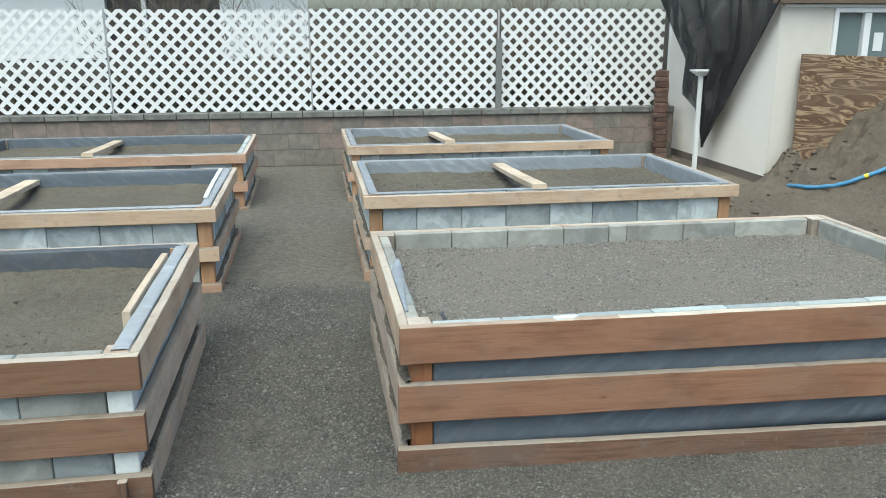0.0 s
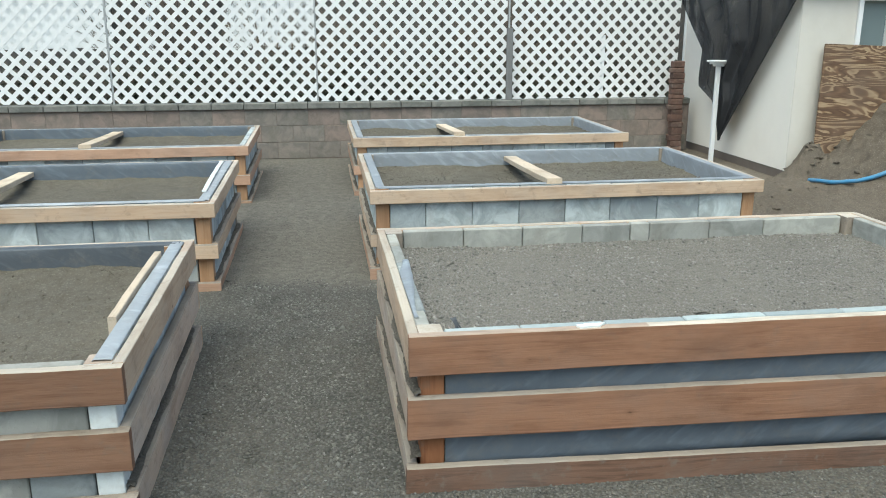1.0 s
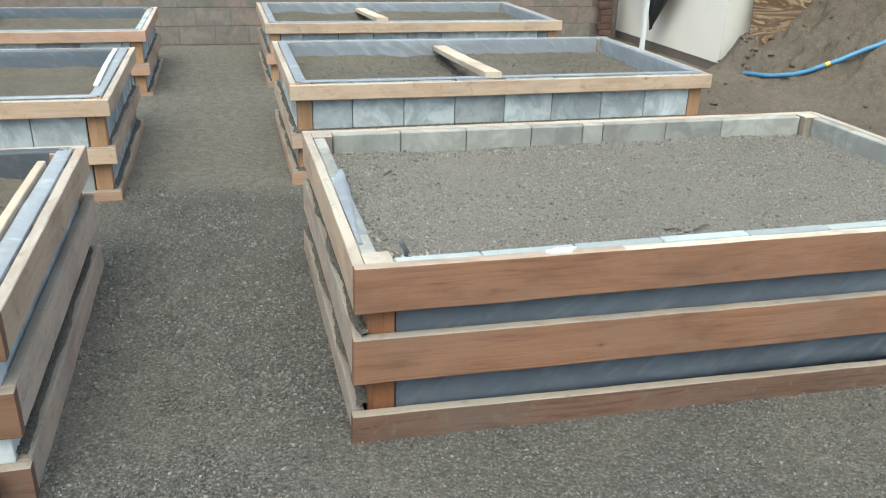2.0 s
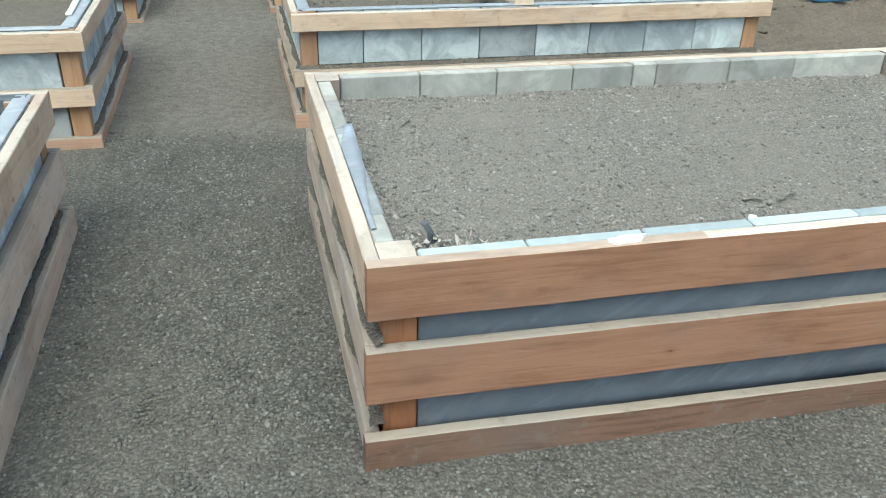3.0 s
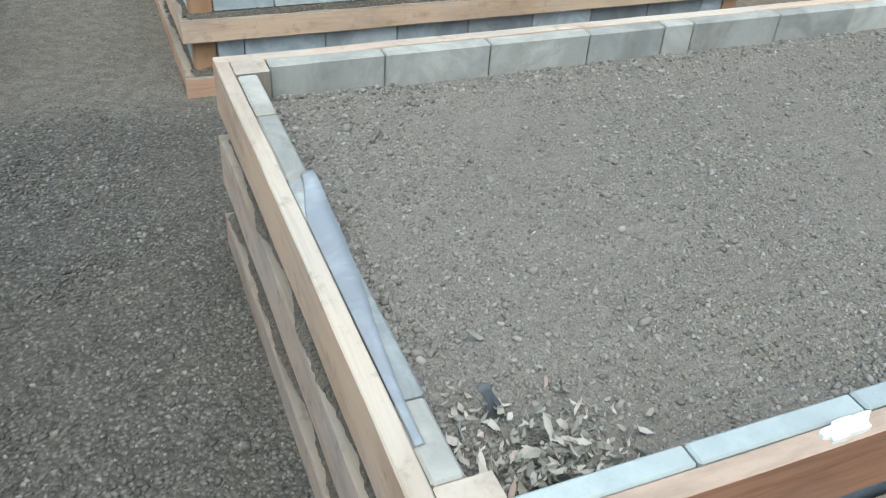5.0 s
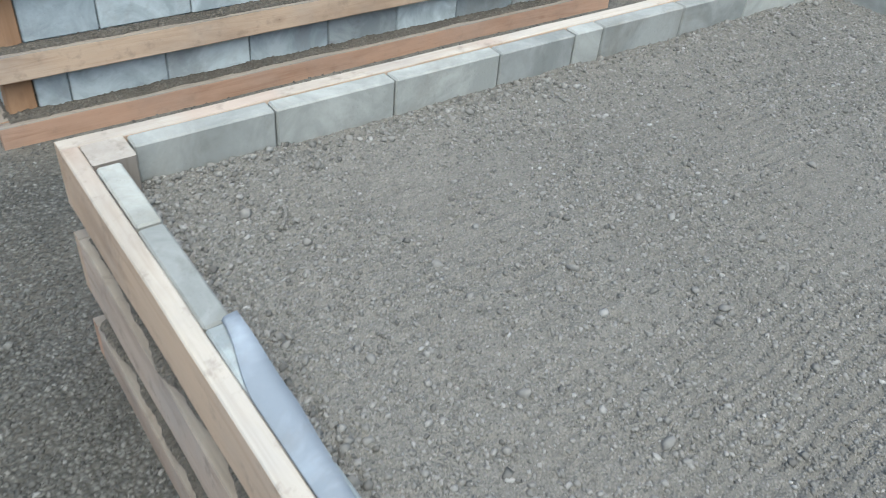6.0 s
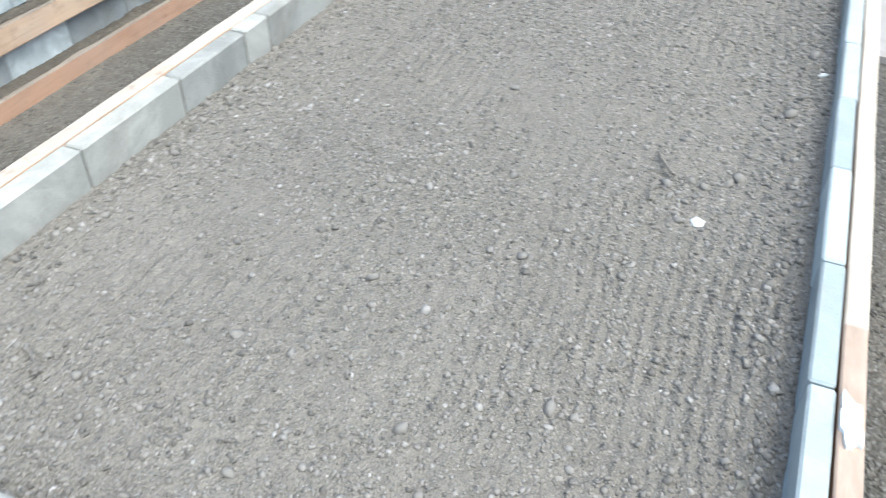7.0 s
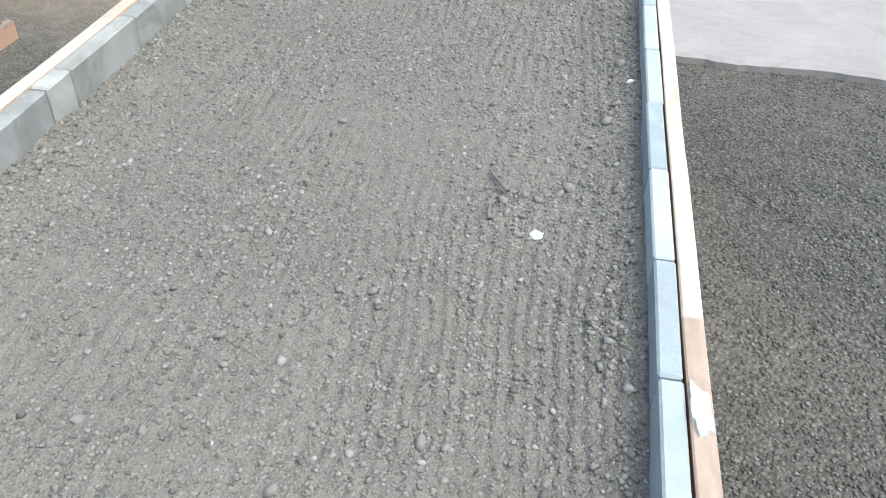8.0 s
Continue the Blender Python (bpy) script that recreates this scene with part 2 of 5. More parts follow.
M_PAVE = paving()
M_SOIL = earth("bed_soil", (0.252, 0.234, 0.206), (0.182, 0.167, 0.145), (0.29, 0.274, 0.246), 1.0, 0.65)
M_SOIL_DARK = earth("bed_soil_sandy", (0.192, 0.172, 0.14), (0.11, 0.097, 0.076), (0.25, 0.234, 0.2))
M_DIRT = earth("dirt", (0.2, 0.167, 0.132), (0.115, 0.095, 0.074), (0.24, 0.212, 0.176), 0.6, 1.0)
M_LEDGE = earth("ledge_dirt", (0.185, 0.163, 0.135), (0.11, 0.096, 0.078), (0.22, 0.2, 0.17), 0.7, 1.0)
M_STONES = stones("gravel_stones", [(0.0, (0.05, 0.049, 0.045)), (0.35, (0.09, 0.087, 0.079)), (0.7, (0.138, 0.133, 0.12)), (0.95, (0.215, 0.208, 0.19)), (1.0, (0.31, 0.305, 0.285))], 0.85, (0.106, 0.099, 0.086))
M_STONES_DUSTY = stones("dusty_gravel", [(0.0, (0.1, 0.093, 0.081)), (0.6, (0.15, 0.14, 0.122)), (1.0, (0.22, 0.207, 0.183))], 0.9)
M_PEBBLES = stones("pebbles", [(0.0, (0.115, 0.107, 0.095)), (0.3, (0.19, 0.178, 0.158)), (0.75, (0.245, 0.231, 0.207)), (0.965, (0.295, 0.28, 0.254)), (0.996, (0.36, 0.345, 0.318)), (1.0, (0.46, 0.445, 0.415))])
M_CRUMBS = stones("soil_grit", [(0.0, (0.1, 0.093, 0.081)), (0.45, (0.19, 0.178, 0.158)), (0.9, (0.25, 0.236, 0.211)), (1.0, (0.31, 0.295, 0.268))])
M_WHITE = paint("white_vinyl", (0.78, 0.785, 0.785), 0.45, (0.55, 0.53, 0.49), 0.25)
# one stucco twice: the lit side and the shaded front are put into the colours
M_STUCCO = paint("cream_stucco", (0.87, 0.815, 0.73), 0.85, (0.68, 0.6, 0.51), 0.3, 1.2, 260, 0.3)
M_STUCCO_SHADED = paint("shaded_stucco", (0.64, 0.605, 0.545), 0.85, (0.4, 0.36, 0.31), 0.4, 1.2, 260, 0.3)
M_NEIGHBOUR = paint("white_house_paint", (0.78, 0.79, 0.78), 0.8, (0.5, 0.5, 0.48), 0.3, 1.0)
M_DARKBASE = paint("dark_base", (0.16, 0.13, 0.11), 0.9)
M_FASCIA = paint("brown_fascia", (0.13, 0.09, 0.065), 0.7)
M_ROOF = paint("roof_shingle", (0.12, 0.11, 0.105), 0.95, (0.06, 0.06, 0.06), 0.5, 8, 60, 0.6)
M_STEEL = paint("grey_batten", (0.19, 0.19, 0.19), 0.7, (0.1, 0.09, 0.08), 0.5, 6)
M_POSTGREY = paint("galvanised_grey", (0.42, 0.43, 0.43), 0.5, (0.25, 0.24, 0.22), 0.4, 8)
M_DARKBACK = paint("dark_backing", (0.085, 0.08, 0.075), 0.9, (0.04, 0.04, 0.04), 0.6, 2)
M_BLUE = paint("blue_pipe", (0.07, 0.24, 0.42), 0.4, (0.25, 0.22, 0.18), 0.35, 9)
M_YELLOW = paint("yellow_tape", (0.75, 0.58, 0.05), 0.5)
M_PATCH = paint("white_paint", (0.74, 0.77, 0.76), 0.6, (0.45, 0.42, 0.38), 0.6, 20)
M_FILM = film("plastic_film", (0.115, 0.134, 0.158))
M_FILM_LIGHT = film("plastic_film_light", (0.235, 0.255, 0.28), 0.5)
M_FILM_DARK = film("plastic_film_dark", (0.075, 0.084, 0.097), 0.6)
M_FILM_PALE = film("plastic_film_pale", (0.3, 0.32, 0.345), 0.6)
M_BLACK = paint("black_plastic", (0.02, 0.02, 0.022), 0.5)
M_TWIG = paint("twig_bark", (0.17, 0.135, 0.105), 0.9, (0.08, 0.065, 0.05), 0.6, 6)
M_LEAF = stones("shrub_leaves", [(0.0, (0.02, 0.028, 0.016)), (0.6, (0.04, 0.052, 0.028)), (1.0, (0.07, 0.075, 0.045))], 0.6)
M_LITTER = stones("dry_litter", [(0.0, (0.17, 0.17, 0.145)), (0.35, (0.29, 0.285, 0.245)), (0.7, (0.4, 0.375, 0.33)), (0.93, (0.5, 0.465, 0.42)), (1.0, (0.42, 0.31, 0.27))], 0.85)


def ground_material():
    """Crushed rock, going over to bare earth beyond the beds."""
    n = Nodes("gravel_ground", rough=0.95, spec=0.15)
    v = n.coords()
    big = n.noise(v, 0.9, 5, 0.6)
    mid = n.noise(v, 18, 5, 0.7)
    cellc = n.voronoi(v, 80, "F1", "Color")
    celld = n.voronoi(v, 80)
    bw = n.t.nodes.new("ShaderNodeRGBToBW")
    n.link(cellc, bw.inputs["Color"])
    grey = n.ramp(bw.outputs["Val"], [(0.1, (0.055, 0.055, 0.051)), (0.5, (0.102, 0.101, 0.093)), (0.9, (0.17, 0.165, 0.15))])
    grey = n.mix(n.ramp(celld, [(0.3, 0.0), (0.7, 0.85)]), grey, (0.062, 0.058, 0.051))
    grey = n.mix(n.math("MULTIPLY", n.ramp(big, [(0.4, 0.0), (0.7, 1.0)]), 0.45), grey, (0.16, 0.14, 0.114))
    dirt = n.ramp(n.math("ADD", n.math("MULTIPLY", big, 0.5), n.math("MULTIPLY", mid, 0.5)), [(0.36, (0.125, 0.105, 0.082)), (0.62, (0.205, 0.175, 0.14))])
    sep = n.t.nodes.new("ShaderNodeSeparateXYZ")
    n.link(v, sep.inputs["Vector"])
    wob = n.math("MULTIPLY", n.math("SUBTRACT", n.noise(v, 1.7, 4, 0.6), 0.5), 1.4)
    east = n.ramp(n.math("ADD", n.math("SUBTRACT", sep.outputs["X"], 2.7), wob), [(0.2, 0.0), (0.6, 1.0)])
    north = n.ramp(n.math("ADD", n.math("SUBTRACT", sep.outputs["Y"], 0.5), wob), [(0.2, 0.0), (0.8, 1.0)])
    area = n.math("MULTIPLY", east, north)
    back = n.ramp(n.math("MULTIPLY", n.math("ADD", sep.outputs["Y"], n.math("MULTIPLY", wob, 0.25)), 0.1), [(0.245, 0.0), (0.275, 0.8)])
    trodden = n.mix(n.ramp(mid, [(0.4, 0.0), (0.62, 1.0)]), (0.118, 0.108, 0.092), (0.178, 0.164, 0.142))
    n.colour(n.mix(area, n.mix(back, grey, trodden), dirt))
    n.bump(n.math("SUBTRACT", mid, celld), 0.8, 0.012)
    return n.mat


M_GROUND = ground_material()


def plywood_material():
    """Rotary-cut veneer with wild figure, grey at the edges."""
    n = Nodes("plywood_veneer", rough=0.85, spec=0.2)
    v = n.coords((0.55, 1, 2.9))
    warp = n.noise(v, 1.7, 3, 0.5, 1.3)
    band = n.math("FRACT", n.math("MULTIPLY", warp, 8.5))
    c = n.ramp(band, [(0.0, (0.085, 0.05, 0.032)), (0.4, (0.15, 0.09, 0.055)), (0.52, (0.2, 0.125, 0.075)), (0.6, (0.36, 0.26, 0.16)), (0.82, (0.42, 0.31, 0.195)), (0.93, (0.22, 0.14, 0.08)), (1.0, (0.09, 0.055, 0.035))])
    c = n.mix(n.ramp(n.noise(n.coords((1, 1, 2)), 1.4, 4, 0.6), [(0.46, 0.0), (0.68, 0.75)]), c, (0.15, 0.108, 0.08))
    fine = n.noise(n.coords((3, 40, 60)), 2.0, 3, 0.6)
    n.colour(n.mix(n.math("MULTIPLY", fine, 0.4), c, (0.15, 0.1, 0.07)))
    n.bump(n.math("ADD", band, fine), 0.3, 0.003)
    return n.mat


def cloth_material():
    """Knitted shade cloth: dark yarn with small gaps."""
    n = Nodes("shade_cloth", rough=0.8, spec=0.2)
    n.colour(n.mix(n.noise(n.coords(), 5, 4, 0.6), (0.02, 0.02, 0.022), (0.06, 0.06, 0.063)))
    layers = n.noise(n.coords((1.0, 2.6, 0.35)), 1.5, 3, 0.5, 0.6)
    n.link(n.ramp(layers, [(0.4, 0.62), (0.6, 0.97)]), n.b.inputs["Alpha"])
    return n.mat


def glass_material():
    n = Nodes("window_glass", rough=0.05, spec=0.5)
    # greenish reflection painted in as a lighter base colour
    n.b.inputs["Base Color"].default_value = (0.17, 0.21, 0.215, 1)
    return n.mat


M_PLY, M_CLOTH, M_GLASS = plywood_material(), cloth_material(), glass_material()


# ---- mesh helpers ----
rng = np.random.default_rng(7)


def mesh_of(name, verts, faces, material, smooth=False):
    me = bpy.data.meshes.new(name)
    me.from_pydata(verts, [], faces)
    me.materials.append(material)
    if smooth:
        me.shade_smooth()
    me.update()
    return me


def bm_mesh(name, bm, material, smooth=False):
    bmesh.ops.recalc_face_normals(bm, faces=bm.faces[:])
    me = bpy.data.meshes.new(name)
    bm.to_mesh(me)
    bm.free()
    me.materials.append(material)
    if smooth:
        me.shade_smooth()
    return me


def add_part(name, me, parent, m=None, label=""):
    ob = new(name, me)
    ob.parent = parent
    if m is not None:
        ob.matrix_basis = m
    return tagged(ob, label)


def part(name, bm, material, parent, label="", smooth=False):
    return add_part(name, bm_mesh(name, bm, material, smooth), parent, None, label)


def thing(name, at, label, category, group="", kind=""):
    return tagged(base(name, at), label, category, group, kind)


def base(name, at):
    ob = new(name)
    ob.empty_display_size = 0.1
    ob.matrix_basis = Matrix.Translation(at)
    return ob


def box_into(bm, x0, x1, y0, y1, z0, z1, bevel=0.0):
    m = Matrix.Translation(((x0 + x1) / 2, (y0 + y1) / 2, (z0 + z1) / 2)) @ Matrix.Diagonal((x1 - x0, y1 - y0, z1 - z0, 1))
    r = bmesh.ops.create_cube(bm, size=1.0, matrix=m)
    if bevel:
        edges = list({e for v in r["verts"] for e in v.link_edges})
        bmesh.ops.bevel(bm, geom=edges, offset=bevel, segments=1, affect="EDGES")
    return bm


def boxed(*a, bevel=0.0):
    return box_into(bmesh.new(), *a, bevel=bevel)


BOXES = {}


def block_mesh(lx, ly, lz, material, bevel=0.0045):
    """A shared mesh for pieces of one size: a block with worn arrises."""
    key = (round(lx, 3), round(ly, 3), round(lz, 3), material.name)
    if key not in BOXES:
        BOXES[key] = bm_mesh("block", boxed(-lx / 2, lx / 2, -ly / 2, ly / 2, -lz / 2, lz / 2, bevel=bevel), material)
    return BOXES[key]


def board_mesh(length, height, thick, material, seed, top=None, ends=None):
    """A sawn board along x from 0 to length, its face across z, with eased, slightly wavering edges."""
    r = random.Random(seed)
    n = max(6, int(length / 0.12))
    c = 0.003
    verts, faces = [], []
    bow, cup = r.uniform(-0.004, 0.004), r.uniform(-0.003, 0.003)
    for k in range(n + 1):
        u = k / n
        x = u * length
        dy = bow * math.sin(math.pi * u) + 0.0008 * math.sin(u * 23 + seed)
        dz = cup * math.sin(math.pi * u * 1.3 + seed)
        e = [r.uniform(-0.0012, 0.0012) for _ in range(4)]
        y0, y1, z0, z1 = dy, thick + dy, dz + e[0], height + dz + e[1]
        verts += [(x, y0 + c, z0), (x, y1 - c, z0), (x, y1, z0 + c), (x, y1, z1 - c), (x, y1 - c, z1), (x, y0 + c, z1), (x, y0, z1 - c), (x, y0, z0 + c)]
    for k in range(n):
        for j in range(8):
            a, b = k * 8 + j, k * 8 + (j + 1) % 8
            faces.append((a, a + 8, b + 8, b))
    faces.append(tuple(range(8)))
    faces.append(tuple(reversed(range(n * 8, n * 8 + 8))))
    bm = bmesh.new()
    vs = [bm.verts.new(v) for v in verts]
    for q, f in enumerate(faces):
        face = bm.faces.new([vs[i] for i in f])
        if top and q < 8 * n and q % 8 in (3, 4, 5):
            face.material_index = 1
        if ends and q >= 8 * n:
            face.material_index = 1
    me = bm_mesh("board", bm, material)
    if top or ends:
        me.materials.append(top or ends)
    return me


def scatter(points, sizes, template_v, template_f, flat=0.6, seed=1, sink=0.3, tilt=0.35):
    """Many small tumbled stones as one set of vertices and faces."""
    g = np.random.default_rng(seed)
    n, k = len(points), len(template_v)
    a, b, c = g.uniform(0, 2 * np.pi, n), g.normal(0, tilt, n), g.normal(0, tilt, n)
    v = template_v[None] * (1 + g.uniform(-0.28, 0.28, (n, k, 1)))
    v = v * np.stack([g.uniform(0.75, 1.35, n), g.uniform(0.7, 1.0, n), flat * g.uniform(0.7, 1.25, n)], 1)[:, None] * sizes[:, None, None]
    cb, sb = np.cos(b)[:, None], np.sin(b)[:, None]
    x, y, z = v[..., 0], v[..., 1], v[..., 2]
    y, z = y * cb - z * sb, y * sb + z * cb
    cc, sc = np.cos(c)[:, None], np.sin(c)[:, None]
    x, z = x * cc + z * sc, -x * sc + z * cc
    ca, sa = np.cos(a)[:, None], np.sin(a)[:, None]
    x, y = x * ca - y * sa, x * sa + y * ca
    out = np.stack([x, y, z], -1) + points[:, None]
    out[..., 2] += (sizes * flat * sink)[:, None]
    faces = template_f[None] + (np.arange(n) * k)[:, None, None]
    return out.reshape(-1, 3), faces.reshape(-1, template_f.shape[1])


def fast_mesh(name, verts, faces, material, smooth=False):
    me = bpy.data.meshes.new(name)
    nv, nf, k = len(verts), len(faces), faces.shape[1]
    me.vertices.add(nv)
    me.vertices.foreach_set("co", verts.astype(np.float32).ravel())
    me.loops.add(nf * k)
    me.loops.foreach_set("vertex_index", faces.astype(np.int32).ravel())
    me.polygons.add(nf)
    me.polygons.foreach_set("loop_start", np.arange(0, nf * k, k, dtype=np.int32))
    me.materials.append(material)
    me.update(calc_edges=True)
    if smooth:
        me.shade_smooth()
    return me


def template(kind):
    bm = bmesh.new()
    if kind == "round":
        bmesh.ops.create_icosphere(bm, subdivisions=1, radius=1.0)
    else:
        bmesh.ops.create_cube(bm, size=1.45)
    bmesh.ops.triangulate(bm, faces=bm.faces[:])
    bm.verts.index_update()
    v = np.array([v.co[:] for v in bm.verts])
    f = np.array([[q.index for q in p.verts] for p in bm.faces])
    bm.free()
    if kind != "round":
        v[:, 0] += 0.25 * v[:, 2]
        v[v[:, 2] > 0, :2] *= 0.72
    return v, f


ROUND, CRUSHED = template("round"), template("crushed")
SPLINTER = (np.array([(1, 0, -0.3), (-0.5, 0.85, -0.3), (-0.5, -0.85, -0.3), (0.1, 0.1, 1.0)]), np.array([[0, 1, 3], [1, 2, 3], [2, 0, 3]]))


def smooth01(a, b, x):
    t = min(1.0, max(0.0, (x - a) / (b - a)))
    return t * t * (3 - 2 * t)


# ---- ground ----
def ground_z(x, y):
    dip = smooth01(0.5, 2.3, y) * (1 - smooth01(3.0, 6.0, y))
    h = -0.045 + dip * (0.016 - 0.042 * smooth01(-0.95, 0.0, x)) + 0.035 * smooth01(3.0, 7.0, y)
    h -= 0.024 * min(3.4, max(0.0, x)) * (1 - smooth01(0.1, 2.0, y)) * (1 - smooth01(6.0, 12.0, x))
    return h + 0.012 * noise.noise((x * 0.8, y * 0.8, 0)) * smooth01(0.2, 1.5, y)


def make_ground():
    xs = np.concatenate([np.linspace(-250, -7, 14), np.arange(-6.0, 9.01, 0.12), np.linspace(10, 250, 14)])
    ys = np.concatenate([np.linspace(-250, -6, 14), np.arange(-5.0, 12.01, 0.12), np.linspace(13, 250, 14)])
    verts = [(x, y, ground_z(x, y) + 0.004 * noise.noise((x * 9, y * 9, 3))) for y in ys for x in xs]
    w = len(xs)
    faces = [(j * w + i, j * w + i + 1, (j + 1) * w + i + 1, (j + 1) * w + i) for j in range(len(ys) - 1) for i in range(w - 1)]
    ob = new("ground", mesh_of("ground", verts, faces, M_GROUND, True))
    tagged(ob, "grey crushed-rock ground going over to bare brown earth", "ground", kind="structure")


make_ground()


def make_gravel():
    pts, sizes = [], []
    g = np.random.default_rng(11)
    # stretches of the plan: x0, x1, y0, y1, stones to the square metre, smallest and largest half size
    for x0, x1, y0, y1, dens, s0, s1 in ((-0.95, 0.0, -2.4, 2.6, 4700, 0.0034, 0.0105), (0.0, 3.45, -1.6, 0.0, 4700, 0.0034, 0.01),
                                         (-0.95, 2.9, 1.64, 2.75, 1200, 0.004, 0.009),
                                         (-3.5, -0.95, -0.9, -0.1, 1500, 0.004, 0.009)):
        n = int((x1 - x0) * (y1 - y0) * dens)
        xy = np.stack([g.uniform(x0, x1, n), g.uniform(y0, y1, n)], 1)
        pts.append(xy)
        sizes.append(s0 + (s1 - s0) * g.beta(1.2, 3.2, n))
    # a few larger loose stones
    xy = np.stack([g.uniform(-0.93, -0.02, 5200), g.uniform(-2.0, 2.7, 5200)], 1)
    drift = np.array([noise.noise((a * 4.5, b * 2.4, 3)) + 0.5 * noise.noise((a * 11, b * 7, 8)) for a, b in xy])
    xy = xy[drift + 0.25 * g.normal(size=len(xy)) > 0.12]
    pts.append(xy)
    sizes.append(0.006 + 0.013 * g.beta(0.9, 4.5, len(xy)))
    xy, sz = np.concatenate(pts), np.concatenate(sizes)
    z = np.array([ground_z(x, y) for x, y in xy])
    v, f = scatter(np.column_stack([xy, z]), sz, *CRUSHED, flat=0.62, seed=5, sink=0.35)
    tagged(new("gravel", fast_mesh("gravel", v, f, M_STONES)), "loose grey crushed gravel on the path between the beds", "gravel", kind="stuff")
    n = 5200
    xy = np.stack([g.uniform(-0.97, 0.02, n), 2.5 + 5.1 * g.beta(1.0, 1.5, n)], 1)
    z = np.array([ground_z(x, y) for x, y in xy])
    v, f = scatter(np.column_stack([xy, z]), 0.003 + 0.008 * g.beta(1.2, 3.4, n), *CRUSHED, flat=0.6, seed=6, sink=0.2)
    tagged(new("gravel", fast_mesh("gravel", v, f, M_STONES_DUSTY)), "sparse dusty stones trodden into the bare earth path", "gravel", kind="stuff")


make_gravel()


def make_pavement():
    """A light concrete slab with a rough broken edge beside the gravel."""
    bm = bmesh.new()
    n = 90
    top = []
    for k in range(n + 1):
        y = -4.0 + 4.35 * k / n
        x = 3.43 + 0.02 * min(0, y) + 0.03 * noise.noise((y * 3, 0, 5)) + 0.015 * noise.noise((y * 14, 0, 2))
        top.append((x, y))
    rows = []
    for x, y in top:
        rows.append([bm.verts.new((x, y, -0.2)), bm.verts.new((x, y, -0.094)), bm.verts.new((x + 0.025, y, -0.08)), bm.verts.new((9.0, y, -0.08)), bm.verts.new((9.0, y, -0.2))])
    for a, b in zip(rows, rows[1:]):
        for j in range(4):
            bm.faces.new((a[j], a[j + 1], b[j + 1], b[j]))
    bm.faces.new(rows[0])
    bm.faces.new(list(reversed(rows[-1])))
    ob = new("pavement", bm_mesh("pavement", bm, M_PAVE))
    tagged(ob, "light concrete pavement slab beside the gravel", "pavement", kind="structure")


make_pavement()

# ---- raised beds ----
T = 0.038         # board thickness
P = 0.089         # post width
B = 0.05          # block thickness
# bottom, height and outward lean of each board, for a top at 0.558
WIDE = ((-0.075, 0.130, 0.020), (0.165, 0.160, 0.010), (0.405, 0.153, 0.0))
FALL = (0.026, 0.014, 0.006)   # fall of the front boards of the first bed, a metre, from the bottom board up
WIDE_LEFT = ((-0.055, 0.142, 0.008), (0.184, 0.147, 0.003), (0.425, 0.133, 0.0))
NARROW = ((-0.055, 0.090, 0.006), (0.195, 0.092, 0.003), (0.466, 0.092, 0.0))
NARROW_LOW = ((-0.076, 0.090, 0.012), (0.160, 0.092, 0.003), (0.462, 0.092, 0.0))


def bed_walls(x0, x1, y0, y1):
    """Origin, turn and length of the four sides; each runs along its own x with the bed behind it (+y)."""
    return {"front": ((x0, y0), 0, x1 - x0), "right": ((x1, y0), 90, y1 - y0), "back": ((x1, y1), 180, x1 - x0), "left": ((x0, y1), 270, y1 - y0)}


